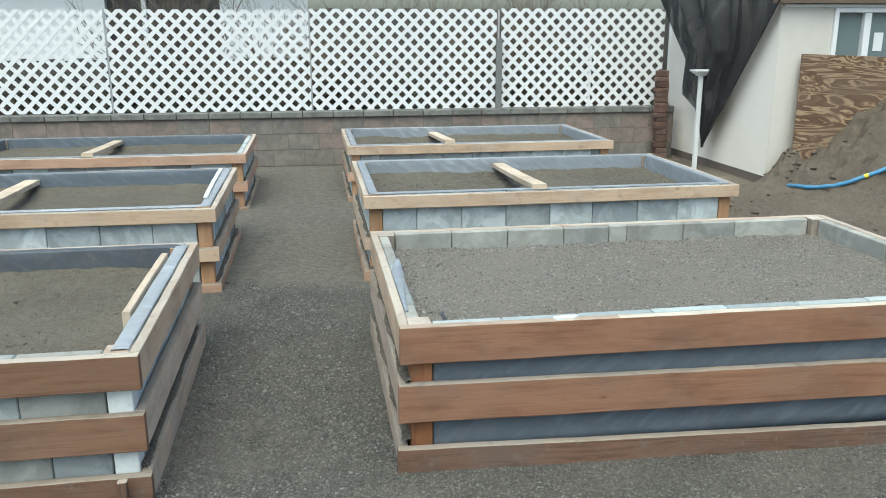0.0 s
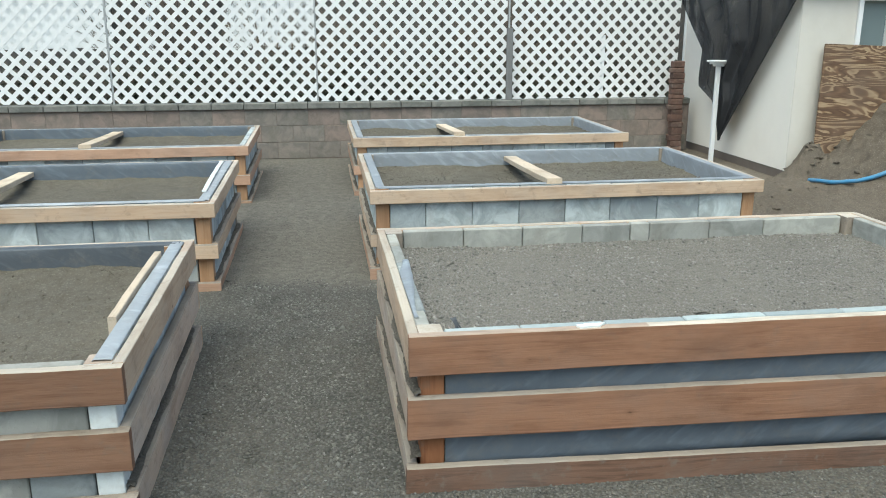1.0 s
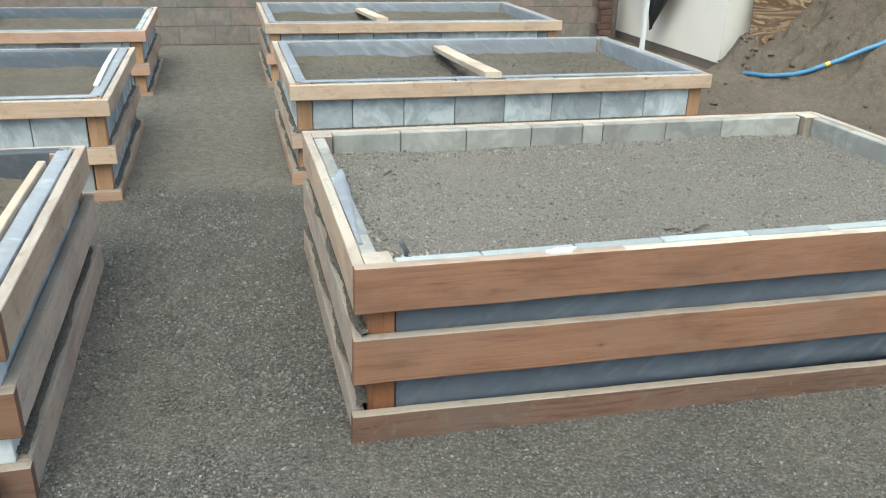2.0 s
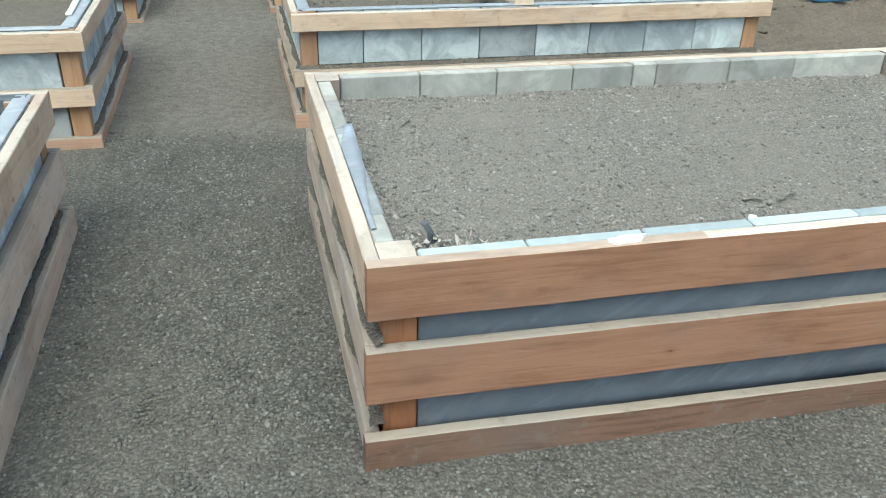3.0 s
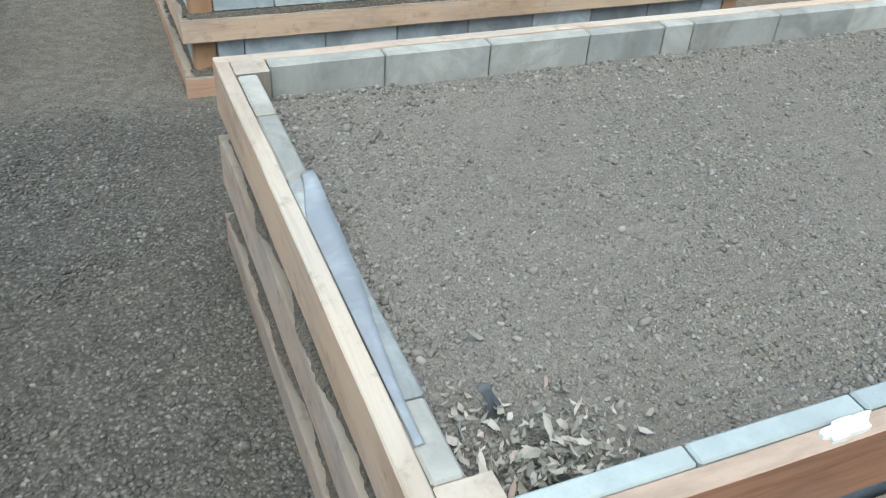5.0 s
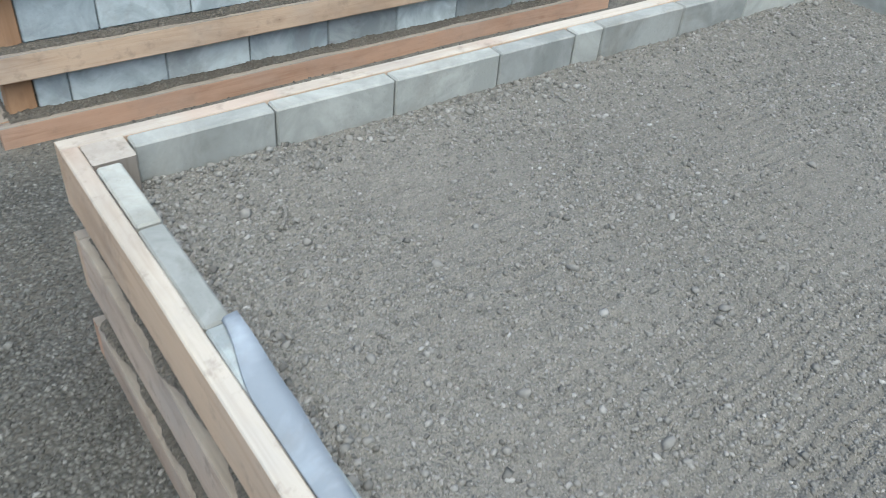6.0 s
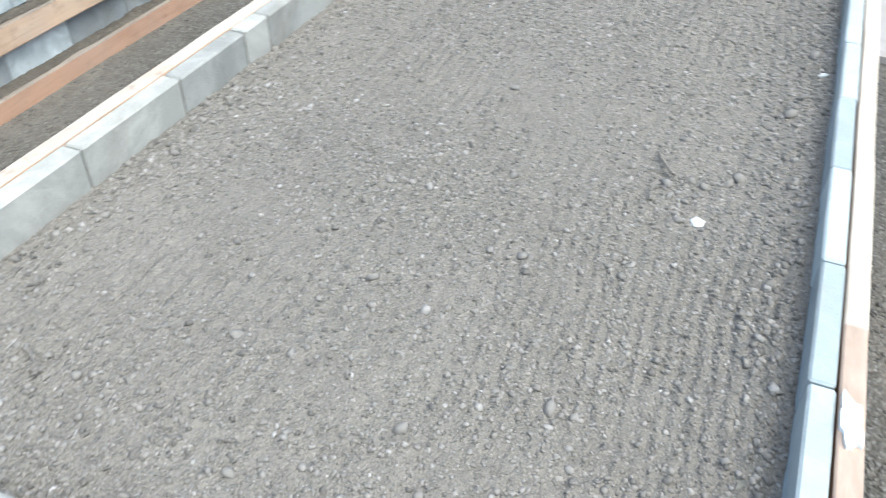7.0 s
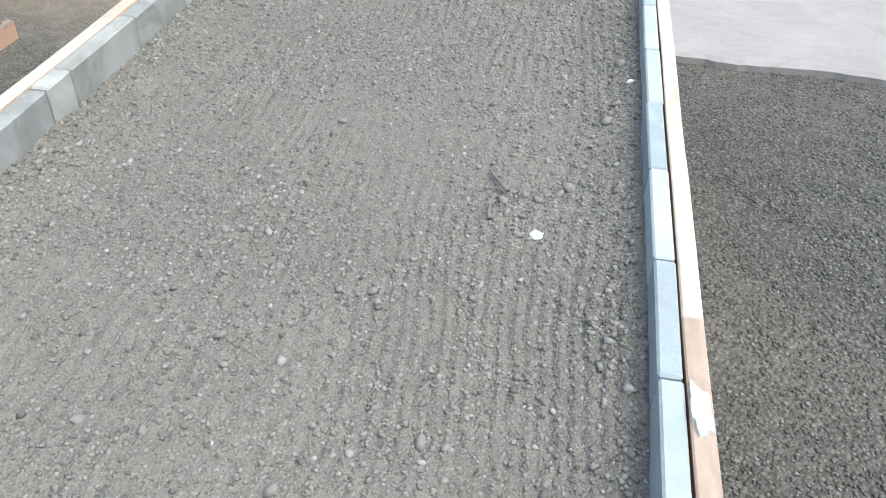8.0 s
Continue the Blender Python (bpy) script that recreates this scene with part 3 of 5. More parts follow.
def make_bed(label, x0, x1, y0, y1, top, woods, posts, blocks, joints, seed, rails=NARROW, outside=None, lined=None, fall=(0, 0, 0), front_block=B, front_top=None, group="raised garden beds"):
    bed = thing("raised_bed", (x0, y0, 0), label, "raised bed", group)
    r = random.Random(seed)
    lift = top - 0.558
    o = Vector((x0, y0, 0))
    for side, ((ox, oy), turn, length) in bed_walls(x0, x1, y0, y1).items():
        m = Matrix.Translation(Vector((ox, oy, 0)) - o) @ Matrix.Rotation(radians(turn), 4, "Z")
        long = side in ("front", "back")
        for k, (z, h, lean) in enumerate(rails):
            s = 0.0 if long else T + 0.001
            lean = lean * (1.0 if side == "front" else 0.45) + r.uniform(0, 0.002)
            grow = lean if long else lean - 0.001
            # upward faces take their own pale, dusty wood; sky light is in it too
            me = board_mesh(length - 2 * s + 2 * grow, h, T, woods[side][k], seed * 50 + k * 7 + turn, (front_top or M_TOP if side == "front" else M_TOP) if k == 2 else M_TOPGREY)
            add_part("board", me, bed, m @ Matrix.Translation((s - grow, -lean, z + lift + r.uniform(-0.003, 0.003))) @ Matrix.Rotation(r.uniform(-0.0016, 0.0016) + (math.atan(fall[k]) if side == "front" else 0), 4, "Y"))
        # two courses of blocks behind the boards, between the posts
        mid = 0.265 + lift
        for course, (z0, z1) in enumerate(((-0.06, mid), (mid + 0.004, top - 0.0025))):
            cuts = joints(side, course, length)
            for a, b in zip(cuts, cuts[1:]):
                w = b - a - 0.004
                thick = front_block if side == "front" else B
                me = block_mesh(w, thick, z1 - z0, blocks(side, course, r))
                dz = r.uniform(-0.002, 0.002) if course else 0
                add_part("block", me, bed, m @ Matrix.Translation(((a + b) / 2, T + 0.002 + thick / 2 + r.uniform(0, 0.003), (z0 + z1) / 2 + dz)) @ Matrix.Rotation(r.uniform(-0.006, 0.006), 4, "Z"))
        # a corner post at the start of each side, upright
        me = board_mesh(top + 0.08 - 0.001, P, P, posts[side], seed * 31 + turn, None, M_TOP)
        add_part("post", me, bed, m @ Matrix.Translation((T + 0.001 + P, T + 0.001, -0.08)) @ Matrix.Rotation(radians(-90), 4, "Y"))
        if outside and side in outside:
            a, b = T + P + 0.006, length - T - P - 0.006
            part_sheet("liner", bed, m, a, b, T + 0.0008, -0.02, top - 0.03, outside[side], seed)
        if lined and side in lined:
            part_lining(bed, m, length, top, lined[side], seed + turn)
    return bed


def part_sheet(name, bed, m, a, b, y, z0, z1, material, seed):
    """A thin stapled plastic sheet with slight ripples in front of the blocks."""
    n, k = 50, 8
    verts = []
    for j in range(k + 1):
        for i in range(n + 1):
            x, z = a + (b - a) * i / n, z0 + (z1 - z0) * j / k
            verts.append((x, y + 0.0012 * noise.noise((x * 3 + seed, z * 9, x * z * 5)), z))
    w = n + 1
    faces = [(q * w + i, q * w + i + 1, (q + 1) * w + i + 1, (q + 1) * w + i) for q in range(k) for i in range(n)]
    ob = add_part(name, mesh_of(name, verts, faces, material, True), bed, m, "blue-grey plastic sheet")
    sol = ob.modifiers.new("thick", "SOLIDIFY")
    sol.thickness, sol.offset = 0.0008, 0


def part_lining(bed, m, length, top, material, seed):
    """Plastic lining: over the blocks' top edge and down their inner face, with uneven creases."""
    n = 60
    a, b = T + 0.02, length - T - 0.02
    prof = [(T + 0.003, 0.001), (T + 0.006, 0.0045), (T + 0.03, 0.0055), (T + B + 0.01, 0.0055), (T + B + 0.015, 0.003), (T + B + 0.0165, -0.003), (T + B + 0.018, -0.05), (T + B + 0.022, -0.11), (T + B + 0.03, -0.2)]
    verts = []
    for j, (py, pz) in enumerate(prof):
        for i in range(n + 1):
            x = a + (b - a) * i / n
            q = 0.003 * noise.noise((x * 4 + seed, j * 0.7, 1)) + 0.0025 * noise.noise((x * 13 + j * 2.0, seed, 2))
            verts.append((x, py + q * (1 if j > 4 else 0.5), top + pz + (abs(q) * 0.6 if j < 6 else 0)))
    w = n + 1
    faces = [(q * w + i, q * w + i + 1, (q + 1) * w + i + 1, (q + 1) * w + i) for q in range(len(prof) - 1) for i in range(n)]
    ob = add_part("lining", mesh_of("lining", verts, faces, material, True), bed, m, "creased grey plastic lining")
    sol = ob.modifiers.new("thick", "SOLIDIFY")
    sol.thickness, sol.offset = 0.001, 0


def even_joints(step, first):
    def cut(side, course, length):
        a, b = T + P + 0.006, length - T - P - 0.006
        cuts, x = [a], a + (first if course else first * 0.35)
        while x < b - 0.06:
            cuts.append(x)
            x += step
        return cuts + [b]
    return cut


def listed(upper, lower):
    """Joints of the front courses as given; the other sides in even steps."""
    def cut(side, course, length):
        a, b = T + P + 0.006, length - T - P - 0.006
        if side != "front":
            return even_joints(0.328, 0.24)(side, course, length)
        return [a] + [x for x in (upper if course else lower) if a + 0.05 < x < b - 0.03] + [b]
    return cut


def stepped(anchor, step=0.33):
    return [anchor - step * k for k in range(8, -2, -1)]


def first_bed_joints(side, course, length):
    a, b = T + P + 0.006, length - T - P - 0.006
    if course == 0:
        return even_joints(0.32, 0.16)(side, course, length)
    inner = {"front": (0.412, 0.729, 1.039, 1.363, 1.68, 2.0, 2.32), "back": [length - x for x in (2.19, 1.863, 1.51, 1.40, 1.124, 0.787, 0.46)],
             "left": (0.365, 0.67, 1.0, 1.34), "right": (0.23, 0.56, 0.89, 1.226)}
    return [a, *inner[side], b]


def blue_blocks(side, course, r):
    return r.choice((M_BLOCK, M_BLOCK_LIGHT, M_BLOCK_LIGHT))


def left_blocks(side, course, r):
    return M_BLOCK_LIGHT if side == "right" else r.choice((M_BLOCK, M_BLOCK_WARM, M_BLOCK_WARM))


def first_blocks(side, course, r):
    return M_BLOCK_CAP if side == "front" else r.choice((M_BLOCK_WARM, M_BLOCK_WARM, M_BLOCK)) if side == "left" else M_BLOCK_WARM


def same_wood(*three):
    return {s: three for s in ("front", "right", "back", "left")}


ALL = ("front", "right", "back", "left")
LIGHT_POSTS = {"front": M_POSTPALE, "right": M_POSTPALE, "back": M_TOPGREY, "left": M_TOPGREY}
woods_r1 = {"front": (M_BROWN, M_RED, M_RED), "left": (M_GREYWOOD, M_GREYWOOD, M_PALE), "back": (M_PINK, M_PALE, M_PALE), "right": (M_PALE, M_PALE, M_PALE)}
R1 = (0.0, 2.80, 0.0, 1.635)
R2 = (0.035, 2.862, 2.75, 4.45)
R3 = (0.04, 2.88, 5.48, 7.17)
L1 = (-3.78, -0.95, -0.085, 1.585)
L2 = (-3.79, -0.955, 2.5, 4.2)
L3 = (-3.79, -0.96, 5.22, 6.95)
bed_r1 = make_bed("raised garden bed of concrete blocks with reddish boards, filled with soil", *R1, 0.558, woods_r1, {"front": M_POST, "right": M_TOPGREY, "back": M_TOPGREY, "left": M_TOPGREY},
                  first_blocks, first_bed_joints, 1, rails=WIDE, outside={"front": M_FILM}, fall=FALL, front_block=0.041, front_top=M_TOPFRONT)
make_bed("raised garden bed with pale pine boards over blue-grey blocks", *R2, 0.550, same_wood(M_PINK, M_PALE, M_PALE), LIGHT_POSTS, blue_blocks, listed((0.38, 0.705, 1.037, 1.37, 1.697, 2.048, 2.365), (0.244, 0.589, 0.916, 1.259, 1.591, 1.91, 2.235, 2.56)), 2, rails=NARROW_LOW, lined={s: M_FILM_LIGHT for s in ALL})
make_bed("raised garden bed with pinkish boards before the block wall", *R3, 0.541, same_wood(M_PINK, M_PINK, M_PALE), LIGHT_POSTS, blue_blocks, even_joints(0.325, 0.2), 3, lined={s: M_FILM_LIGHT for s in ALL})
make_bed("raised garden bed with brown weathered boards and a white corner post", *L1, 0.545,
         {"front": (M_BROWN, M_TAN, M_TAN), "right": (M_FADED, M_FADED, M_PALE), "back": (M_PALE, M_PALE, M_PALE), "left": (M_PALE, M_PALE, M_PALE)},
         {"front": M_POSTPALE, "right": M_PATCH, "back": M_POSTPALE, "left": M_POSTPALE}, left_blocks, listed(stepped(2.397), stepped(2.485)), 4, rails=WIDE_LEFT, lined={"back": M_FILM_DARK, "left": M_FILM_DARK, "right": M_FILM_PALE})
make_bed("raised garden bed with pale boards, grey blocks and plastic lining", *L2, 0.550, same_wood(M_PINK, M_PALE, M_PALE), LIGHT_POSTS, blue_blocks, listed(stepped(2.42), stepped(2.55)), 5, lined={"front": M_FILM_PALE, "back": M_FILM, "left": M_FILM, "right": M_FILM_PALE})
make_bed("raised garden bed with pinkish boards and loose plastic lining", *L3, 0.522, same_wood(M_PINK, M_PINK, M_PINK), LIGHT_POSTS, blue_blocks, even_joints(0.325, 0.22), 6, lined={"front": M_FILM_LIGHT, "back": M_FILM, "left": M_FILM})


# ---- soil in the beds ----
def soil_z(x, y, bed, level, seed, rake):
    x0, x1, y0, y1 = bed
    e = min(x - x0, x1 - x, y1 - y)
    h = level + 0.035 * (1 - smooth01(0.09, 0.35, e)) + (0.062 if rake else 0.01) * (1 - smooth01(0.04, 0.3, y - y0)) * smooth01(0.3, 0.85, x - x0)
    h += 0.014 * noise.noise((x * 1.7, y * 1.7, seed)) + 0.006 * noise.noise((x * 7, y * 7, seed)) + 0.005 * noise.noise((x * 24, y * 24, seed))
    if not rake:
        return h + 0.014 * noise.noise((x * 4, y * 4, seed + 3)) + 0.008 * noise.noise((x * 13, y * 13, seed))
    h += 0.003 * noise.noise((x * 55, y * 55, seed)) + 0.0022 * noise.noise((x * 110, y * 110, seed))
    # rake lines along the bed, wandering and broken
    wob = y + 0.09 * noise.noise((x * 0.9, y * 1.6, 4)) + 0.01 * noise.noise((x * 6, y * 6, 1))
    amp = 0.68 + 0.75 * noise.noise((x * 1.6, y * 2.1, 9)) + 0.4 * noise.noise((x * 9, y * 14, 2))
    return h + 0.003 * math.sin(wob * 2 * math.pi / 0.031) * max(0.1, min(1.0, amp))


def make_soil(bed, level, seed, step, material, rake, label, step_y=None):
    x0, x1, y0, y1 = (bed[0] + T + 0.03, bed[1] - T - 0.03, bed[2] + T + 0.03, bed[3] - T - 0.03)
    nx, ny = int((x1 - x0) / step), int((y1 - y0) / (step_y or step))
    verts = [(x0 + (x1 - x0) * i / nx, y0 + (y1 - y0) * j / ny, 0) for j in range(ny + 1) for i in range(nx + 1)]
    verts = [(x, y, soil_z(x, y, bed, level, seed, rake)) for x, y, _ in verts]
    w = nx + 1
    faces = [(j * w + i, j * w + i + 1, (j + 1) * w + i + 1, (j + 1) * w + i) for j in range(ny) for i in range(nx)]
    # skirt down into the bed, so that the fill has depth
    rim = list(range(w)) + [j * w + nx for j in range(1, ny + 1)] + [ny * w + i for i in range(nx - 1, -1, -1)] + [j * w for j in range(ny - 1, 0, -1)]
    first = len(verts)
    verts += [(verts[i][0], verts[i][1], 0.0) for i in rim]
    for k in range(len(rim)):
        q = (k + 1) % len(rim)
        faces.append((rim[q], rim[k], first + k, first + q))
    tagged(new("soil", mesh_of("soil", verts, faces, material, True)), label, "soil", kind="stuff")


make_soil(R1, 0.428, 1, 0.0085, M_SOIL, True, "grey-brown raked stony soil filling the raised bed", 0.005)
make_soil(R2, 0.40, 2, 0.025, M_SOIL_DARK, False, "brown sandy soil in the raised bed")
make_soil(R3, 0.41, 3, 0.035, M_SOIL_DARK, False, "brown sandy soil in the raised bed")
make_soil(L1, 0.41, 4, 0.022, M_SOIL_DARK, False, "brown sandy soil in the raised bed")
make_soil(L2, 0.41, 5, 0.03, M_SOIL_DARK, False, "brown sandy soil in the raised bed")
make_soil(L3, 0.39, 6, 0.035, M_SOIL_DARK, False, "brown sandy soil in the raised bed")


def make_pebbles(bed, level, seed, rake, count, s0, s1, label, crumbs=0):
    g = np.random.default_rng(seed + 40)
    x = g.uniform(bed[0] + 0.09, bed[1] - 0.09, count)
    y = g.uniform(bed[2] + 0.085, bed[3] - 0.09, count)
    drift = np.array([noise.noise((a * 2.2, b * 2.2, 5)) + 0.7 * noise.noise((a * 7, b * 9, 2)) for a, b in zip(x, y)])
    keep = drift + 0.6 * g.uniform(-1, 1, count) > -0.22
    x, y = x[keep], y[keep]
    z = np.array([soil_z(a, b, bed, level, seed, rake) for a, b in zip(x, y)])
    s = s0 + (s1 - s0) * g.beta(1.0, 6.2, len(x))
    p = np.column_stack([x, y, z])
    third = len(p) // 6
    v, f = scatter(p[:third], s[:third], *ROUND, flat=0.62, seed=seed, sink=0.25)
    v2, f2 = scatter(p[third:], s[third:] * 0.85, *CRUSHED, flat=0.66 if rake else 0.45, seed=seed + 1, sink=0.25)
    v, f = np.concatenate([v, v2]), np.concatenate([f, f2 + len(v)])
    tagged(new("pebbles", fast_mesh("pebbles", v, f, M_PEBBLES if rake else M_SOIL_DARK)), label, "pebbles", kind="stuff")
    if crumbs:
        x, y = g.uniform(bed[0] + 0.09, bed[1] - 0.09, crumbs), g.uniform(bed[2] + 0.085, bed[3] - 0.09, crumbs)
        z = np.array([soil_z(a, b, bed, level, seed, rake) for a, b in zip(x, y)])
        v, f = scatter(np.column_stack([x, y, z]), 0.0014 + 0.0022 * g.beta(1.2, 2.5, crumbs), *SPLINTER, flat=0.8, seed=seed + 2, sink=0.3)
        tagged(new("soil_crumbs", fast_mesh("soil_crumbs", v, f, M_CRUMBS)), "fine grey grit and crumbs over the raked soil", "soil", kind="stuff")


make_pebbles(R1, 0.428, 1, True, 62000, 0.0022, 0.0155, "small grey pebbles strewn over the raked soil", 85000)


def make_edge_clods():
    """Coarser crumbs that rolled to the blocks when the soil was raked."""
    g = np.random.default_rng(77)
    n = 1500
    along = g.uniform(0, 1, n)
    off = 0.1 + np.abs(g.normal(0, 0.045, n))
    side = g.integers(0, 3, n)
    x = np.where(side == 0, R1[0] + off, R1[0] + 0.1 + along * (R1[1] - R1[0] - 0.2))
    y = np.where(side == 0, R1[2] + 0.1 + along * (R1[3] - R1[2] - 0.2), np.where(side == 1, R1[3] - off, R1[2] + off))
    z = np.array([soil_z(a, b, R1, 0.428, 1, True) for a, b in zip(x, y)])
    v, f = scatter(np.column_stack([x, y, z]), 0.004 + 0.012 * g.beta(1, 3.5, n), *CRUSHED, flat=0.7, seed=31, sink=0.2)
    tagged(new("soil_crumbs", fast_mesh("soil_crumbs", v, f, M_PEBBLES)), "coarse soil crumbs along the bed's block edge", "soil", kind="stuff")


make_edge_clods()
make_pebbles(L1, 0.41, 4, False, 7500, 0.003, 0.015, "small clods and pebbles on the soil")
make_pebbles(R2, 0.40, 2, False, 3500, 0.004, 0.022, "small clods and pebbles on the soil")


# ---- boards laid across the beds ----
def make_crosspiece(a, b, width, label):
    a, b = Vector(a), Vector(b)
    me = board_mesh((b - a).length, T, width, M_PLANK, int(a.x * 90) + 400)
    ob = new("crosspiece", me)
    d = (b - a).normalized()
    q = d.to_track_quat("X", "Z").to_matrix().to_4x4()
    ob.matrix_basis = Matrix.Translation(a) @ q @ Matrix.Translation((0, -width / 2, 0))
    tagged(ob, label, "board", "crosspieces")


make_crosspiece((1.32, 2.79, 0.552), (1.36, 4.36, 0.47), 0.11, "pale pine plank lying across a raised bed")
make_crosspiece((1.11, 5.52, 0.543), (1.145, 7.08, 0.45), 0.11, "pale pine plank lying across a raised bed")
make_crosspiece((-2.43, 5.26, 0.524), (-2.49, 6.86, 0.45), 0.11, "pale pine plank lying across a raised bed")
make_crosspiece((-2.45, 2.54, 0.552), (-2.57, 4.1, 0.47), 0.11, "pale pine plank lying across a raised bed")

me = board_mesh(0.93, 0.14, 0.032, M_PLANK, 77)
strip = new("wood_strip", me)
strip.matrix_basis = pose(-1.061, 0.36, 0.425, 0, 0, 90)
tagged(strip, "pale pine strip standing along the bed's inner edge", "board")


me = board_mesh(1.25, 0.012, 0.03, M_PATCH, 78)
strip = new("wood_strip", me)
strip.matrix_basis = pose(-1.035, 2.8, 0.5605, 0, 0, 91)
tagged(strip, "white painted strip lying on the bed's block edge", "board")
me = board_mesh(0.16, 0.034, 0.03, M_BROWN, 79, None, M_TOP)
stake = new("stake", me)
stake.matrix_basis = Matrix.Translation((-1.02, -0.148, -0.08)) @ Matrix.Rotation(radians(-90), 4, "Y")
tagged(stake, "short cut wooden stake driven in beside the bed", "stake")


# ---- block wall and lattice at the far side ----
WALL_Y = 7.85
wall = thing("wall_north", (0, WALL_Y, 0), "low wall of weathered brown concrete blocks", "wall", kind="structure")
add_part("mortar_core", bm_mesh("core", boxed(-9.0, 4.62, 0.006, 0.15, -0.1, 0.615), M_MORTAR), wall)


def make_wall_blocks():
    r = random.Random(3)
    hgt, step = 0.206, 0.39
    for course in range(3):
        x = -9.0 + (0.195 if course % 2 else 0)
        while x < 4.5:
            w = min(step, 4.6 - x) - 0.006
            mat = M_WALLGREY if course == 0 or r.random() < 0.3 else M_WALLBLOCK
            add_part("block", block_mesh(w, 0.03, hgt - 0.006, mat, 0.003), wall, Matrix.Translation((x + w / 2, 0.015 + r.uniform(-0.0015, 0.0015), -0.005 + course * hgt + hgt / 2)))
            x += step
    x = -9.0
    while x < 4.5:
        w = min(step, 4.62 - x) - 0.008
        add_part("cap_block", block_mesh(w, 0.22, 0.075, M_CAP, 0.006), wall, Matrix.Translation((x + w / 2, 0.075 + r.uniform(-0.006, 0.006), 0.655)))
        x += step


make_wall_blocks()


def clip_half(poly, axis, value, keep_less):
    out = []
    for p, q in zip(poly, poly[1:] + poly[:1]):
        a, b = p[axis] - value, q[axis] - value
        if keep_less:
            a, b = -a, -b
        if a >= 0:
            out.append(p)
        if (a >= 0) != (b >= 0):
            t = a / (a - b)
            out.append((p[0] + t * (q[0] - p[0]), p[1] + t * (q[1] - p[1])))
    return out


def make_lattice(x0, x1, z0, z1, label):
    """A lattice panel: two layers of crossed slats cut off at the panel's edge."""
    panel = thing("lattice_panel", (x0, WALL_Y + 0.07, z0), label, "lattice", "lattice panels along the wall")
    w, h, pitch, half = x1 - x0, z1 - z0, 0.1655, 0.0245
    for layer, sgn in ((0, 1), (1, -1)):
        c = -h - pitch if sgn > 0 else h % pitch - pitch
        end = w + pitch if sgn > 0 else w + h + pitch
        while c < end:
            o = half * math.sqrt(2)
            if sgn > 0:
                poly = [(c - o - 1, -1), (c + o - 1, -1), (c + o + h + 1, h + 1), (c - o + h + 1, h + 1)]
            else:
                poly = [(c - o + 1, -1), (c + o + 1, -1), (c + o - h - 1, h + 1), (c - o - h - 1, h + 1)]
            for axis, value, less in ((0, 0.0, False), (0, w, True), (1, 0.0, False), (1, h, True)):
                poly = clip_half(poly, axis, value, less) if len(poly) > 2 else poly
            c += pitch
            if len(poly) < 3:
                continue
            bm = bmesh.new()
            y = 0.003 * layer
            a = [bm.verts.new((px, y, pz)) for px, pz in poly]
            b = [bm.verts.new((px, y + 0.003, pz)) for px, pz in poly]
            bm.faces.new(a)
            bm.faces.new(list(reversed(b)))
            for i in range(len(a)):
                j = (i + 1) % len(a)
                bm.faces.new((a[i], b[i], b[j], a[j]))
            part("slat", bm, M_WHITE, panel)
    return panel


make_lattice(-7.75, -5.235, 0.705, 1.945, "white vinyl diagonal lattice panel standing on the block wall")
make_lattice(-5.225, -2.765, 0.705, 1.945, "white vinyl diagonal lattice panel standing on the block wall")
make_lattice(-2.74, -0.305, 0.700, 1.950, "white vinyl diagonal lattice panel standing on the block wall")
make_lattice(-0.285, 2.125, 0.700, 1.965, "white vinyl diagonal lattice panel standing on the block wall")
make_lattice(2.185, 4.44, 0.700, 1.975, "white vinyl diagonal lattice panel beside the brick stack")
bat = new("batten", board_mesh(0.9, 0.05, 0.075, M_STEEL, 9))
bat.matrix_basis = Matrix.Translation((2.19, WALL_Y + 0.01, 0.695)) @ Matrix.Rotation(radians(-90), 4, "Y") @ Matrix.Rotation(radians(90), 4, "X") @ Matrix.Translation((0, -0.0, -0.05))
tagged(bat, "dark grey upright batten joining two lattice panels", "batten")


def upright_post(x, z0, z1, w, material, label):
    ob = new("fence_post", bm_mesh("fence_post", boxed(-w / 2, w / 2, 0, w, 0, z1 - z0, bevel=0.003), material))
    ob.matrix_basis = Matrix.Translation((x, WALL_Y + 0.085, z0))
    tagged(ob, label, "post", "posts behind the lattice")


for px in (-5.23, -2.755, -0.295, 2.155):
    upright_post(px, 0.69, 1.96, 0.022, M_POSTGREY, "thin grey post behind the seam of two lattice panels")
upright_post(3.42, 0.69, 1.5, 0.04, M_WHITE, "thin white post behind the lattice")


# ---- stack of old bricks at the wall's end ----
def make_brick_stack():
    stack = thing("brick_stack", (4.36, 7.72, 0), "crooked stack of old reddish-brown bricks at the wall's end", "bricks")
    r = random.Random(12)
    z, k = -0.01, 0
    while z < 1.12:
        h = r.uniform(0.055, 0.1)
        w = r.uniform(0.15, 0.19)
        me = block_mesh(w, 0.11, h, M_BRICK, 0.008)
        add_part("brick", me, stack, pose(r.uniform(-0.011, 0.011) + (0.02 if z < 0.5 else 0), 0, z + h / 2, 0, r.uniform(-1, 1), r.uniform(-5, 5)))
        z += h + 0.002


make_brick_stack()

# ---- house ----
house = thing("house", (4.72, 5.57, 0), "single-storey house with cream stucco walls and brown eaves", "house")
H0 = Vector((4.72, 5.57, 0))


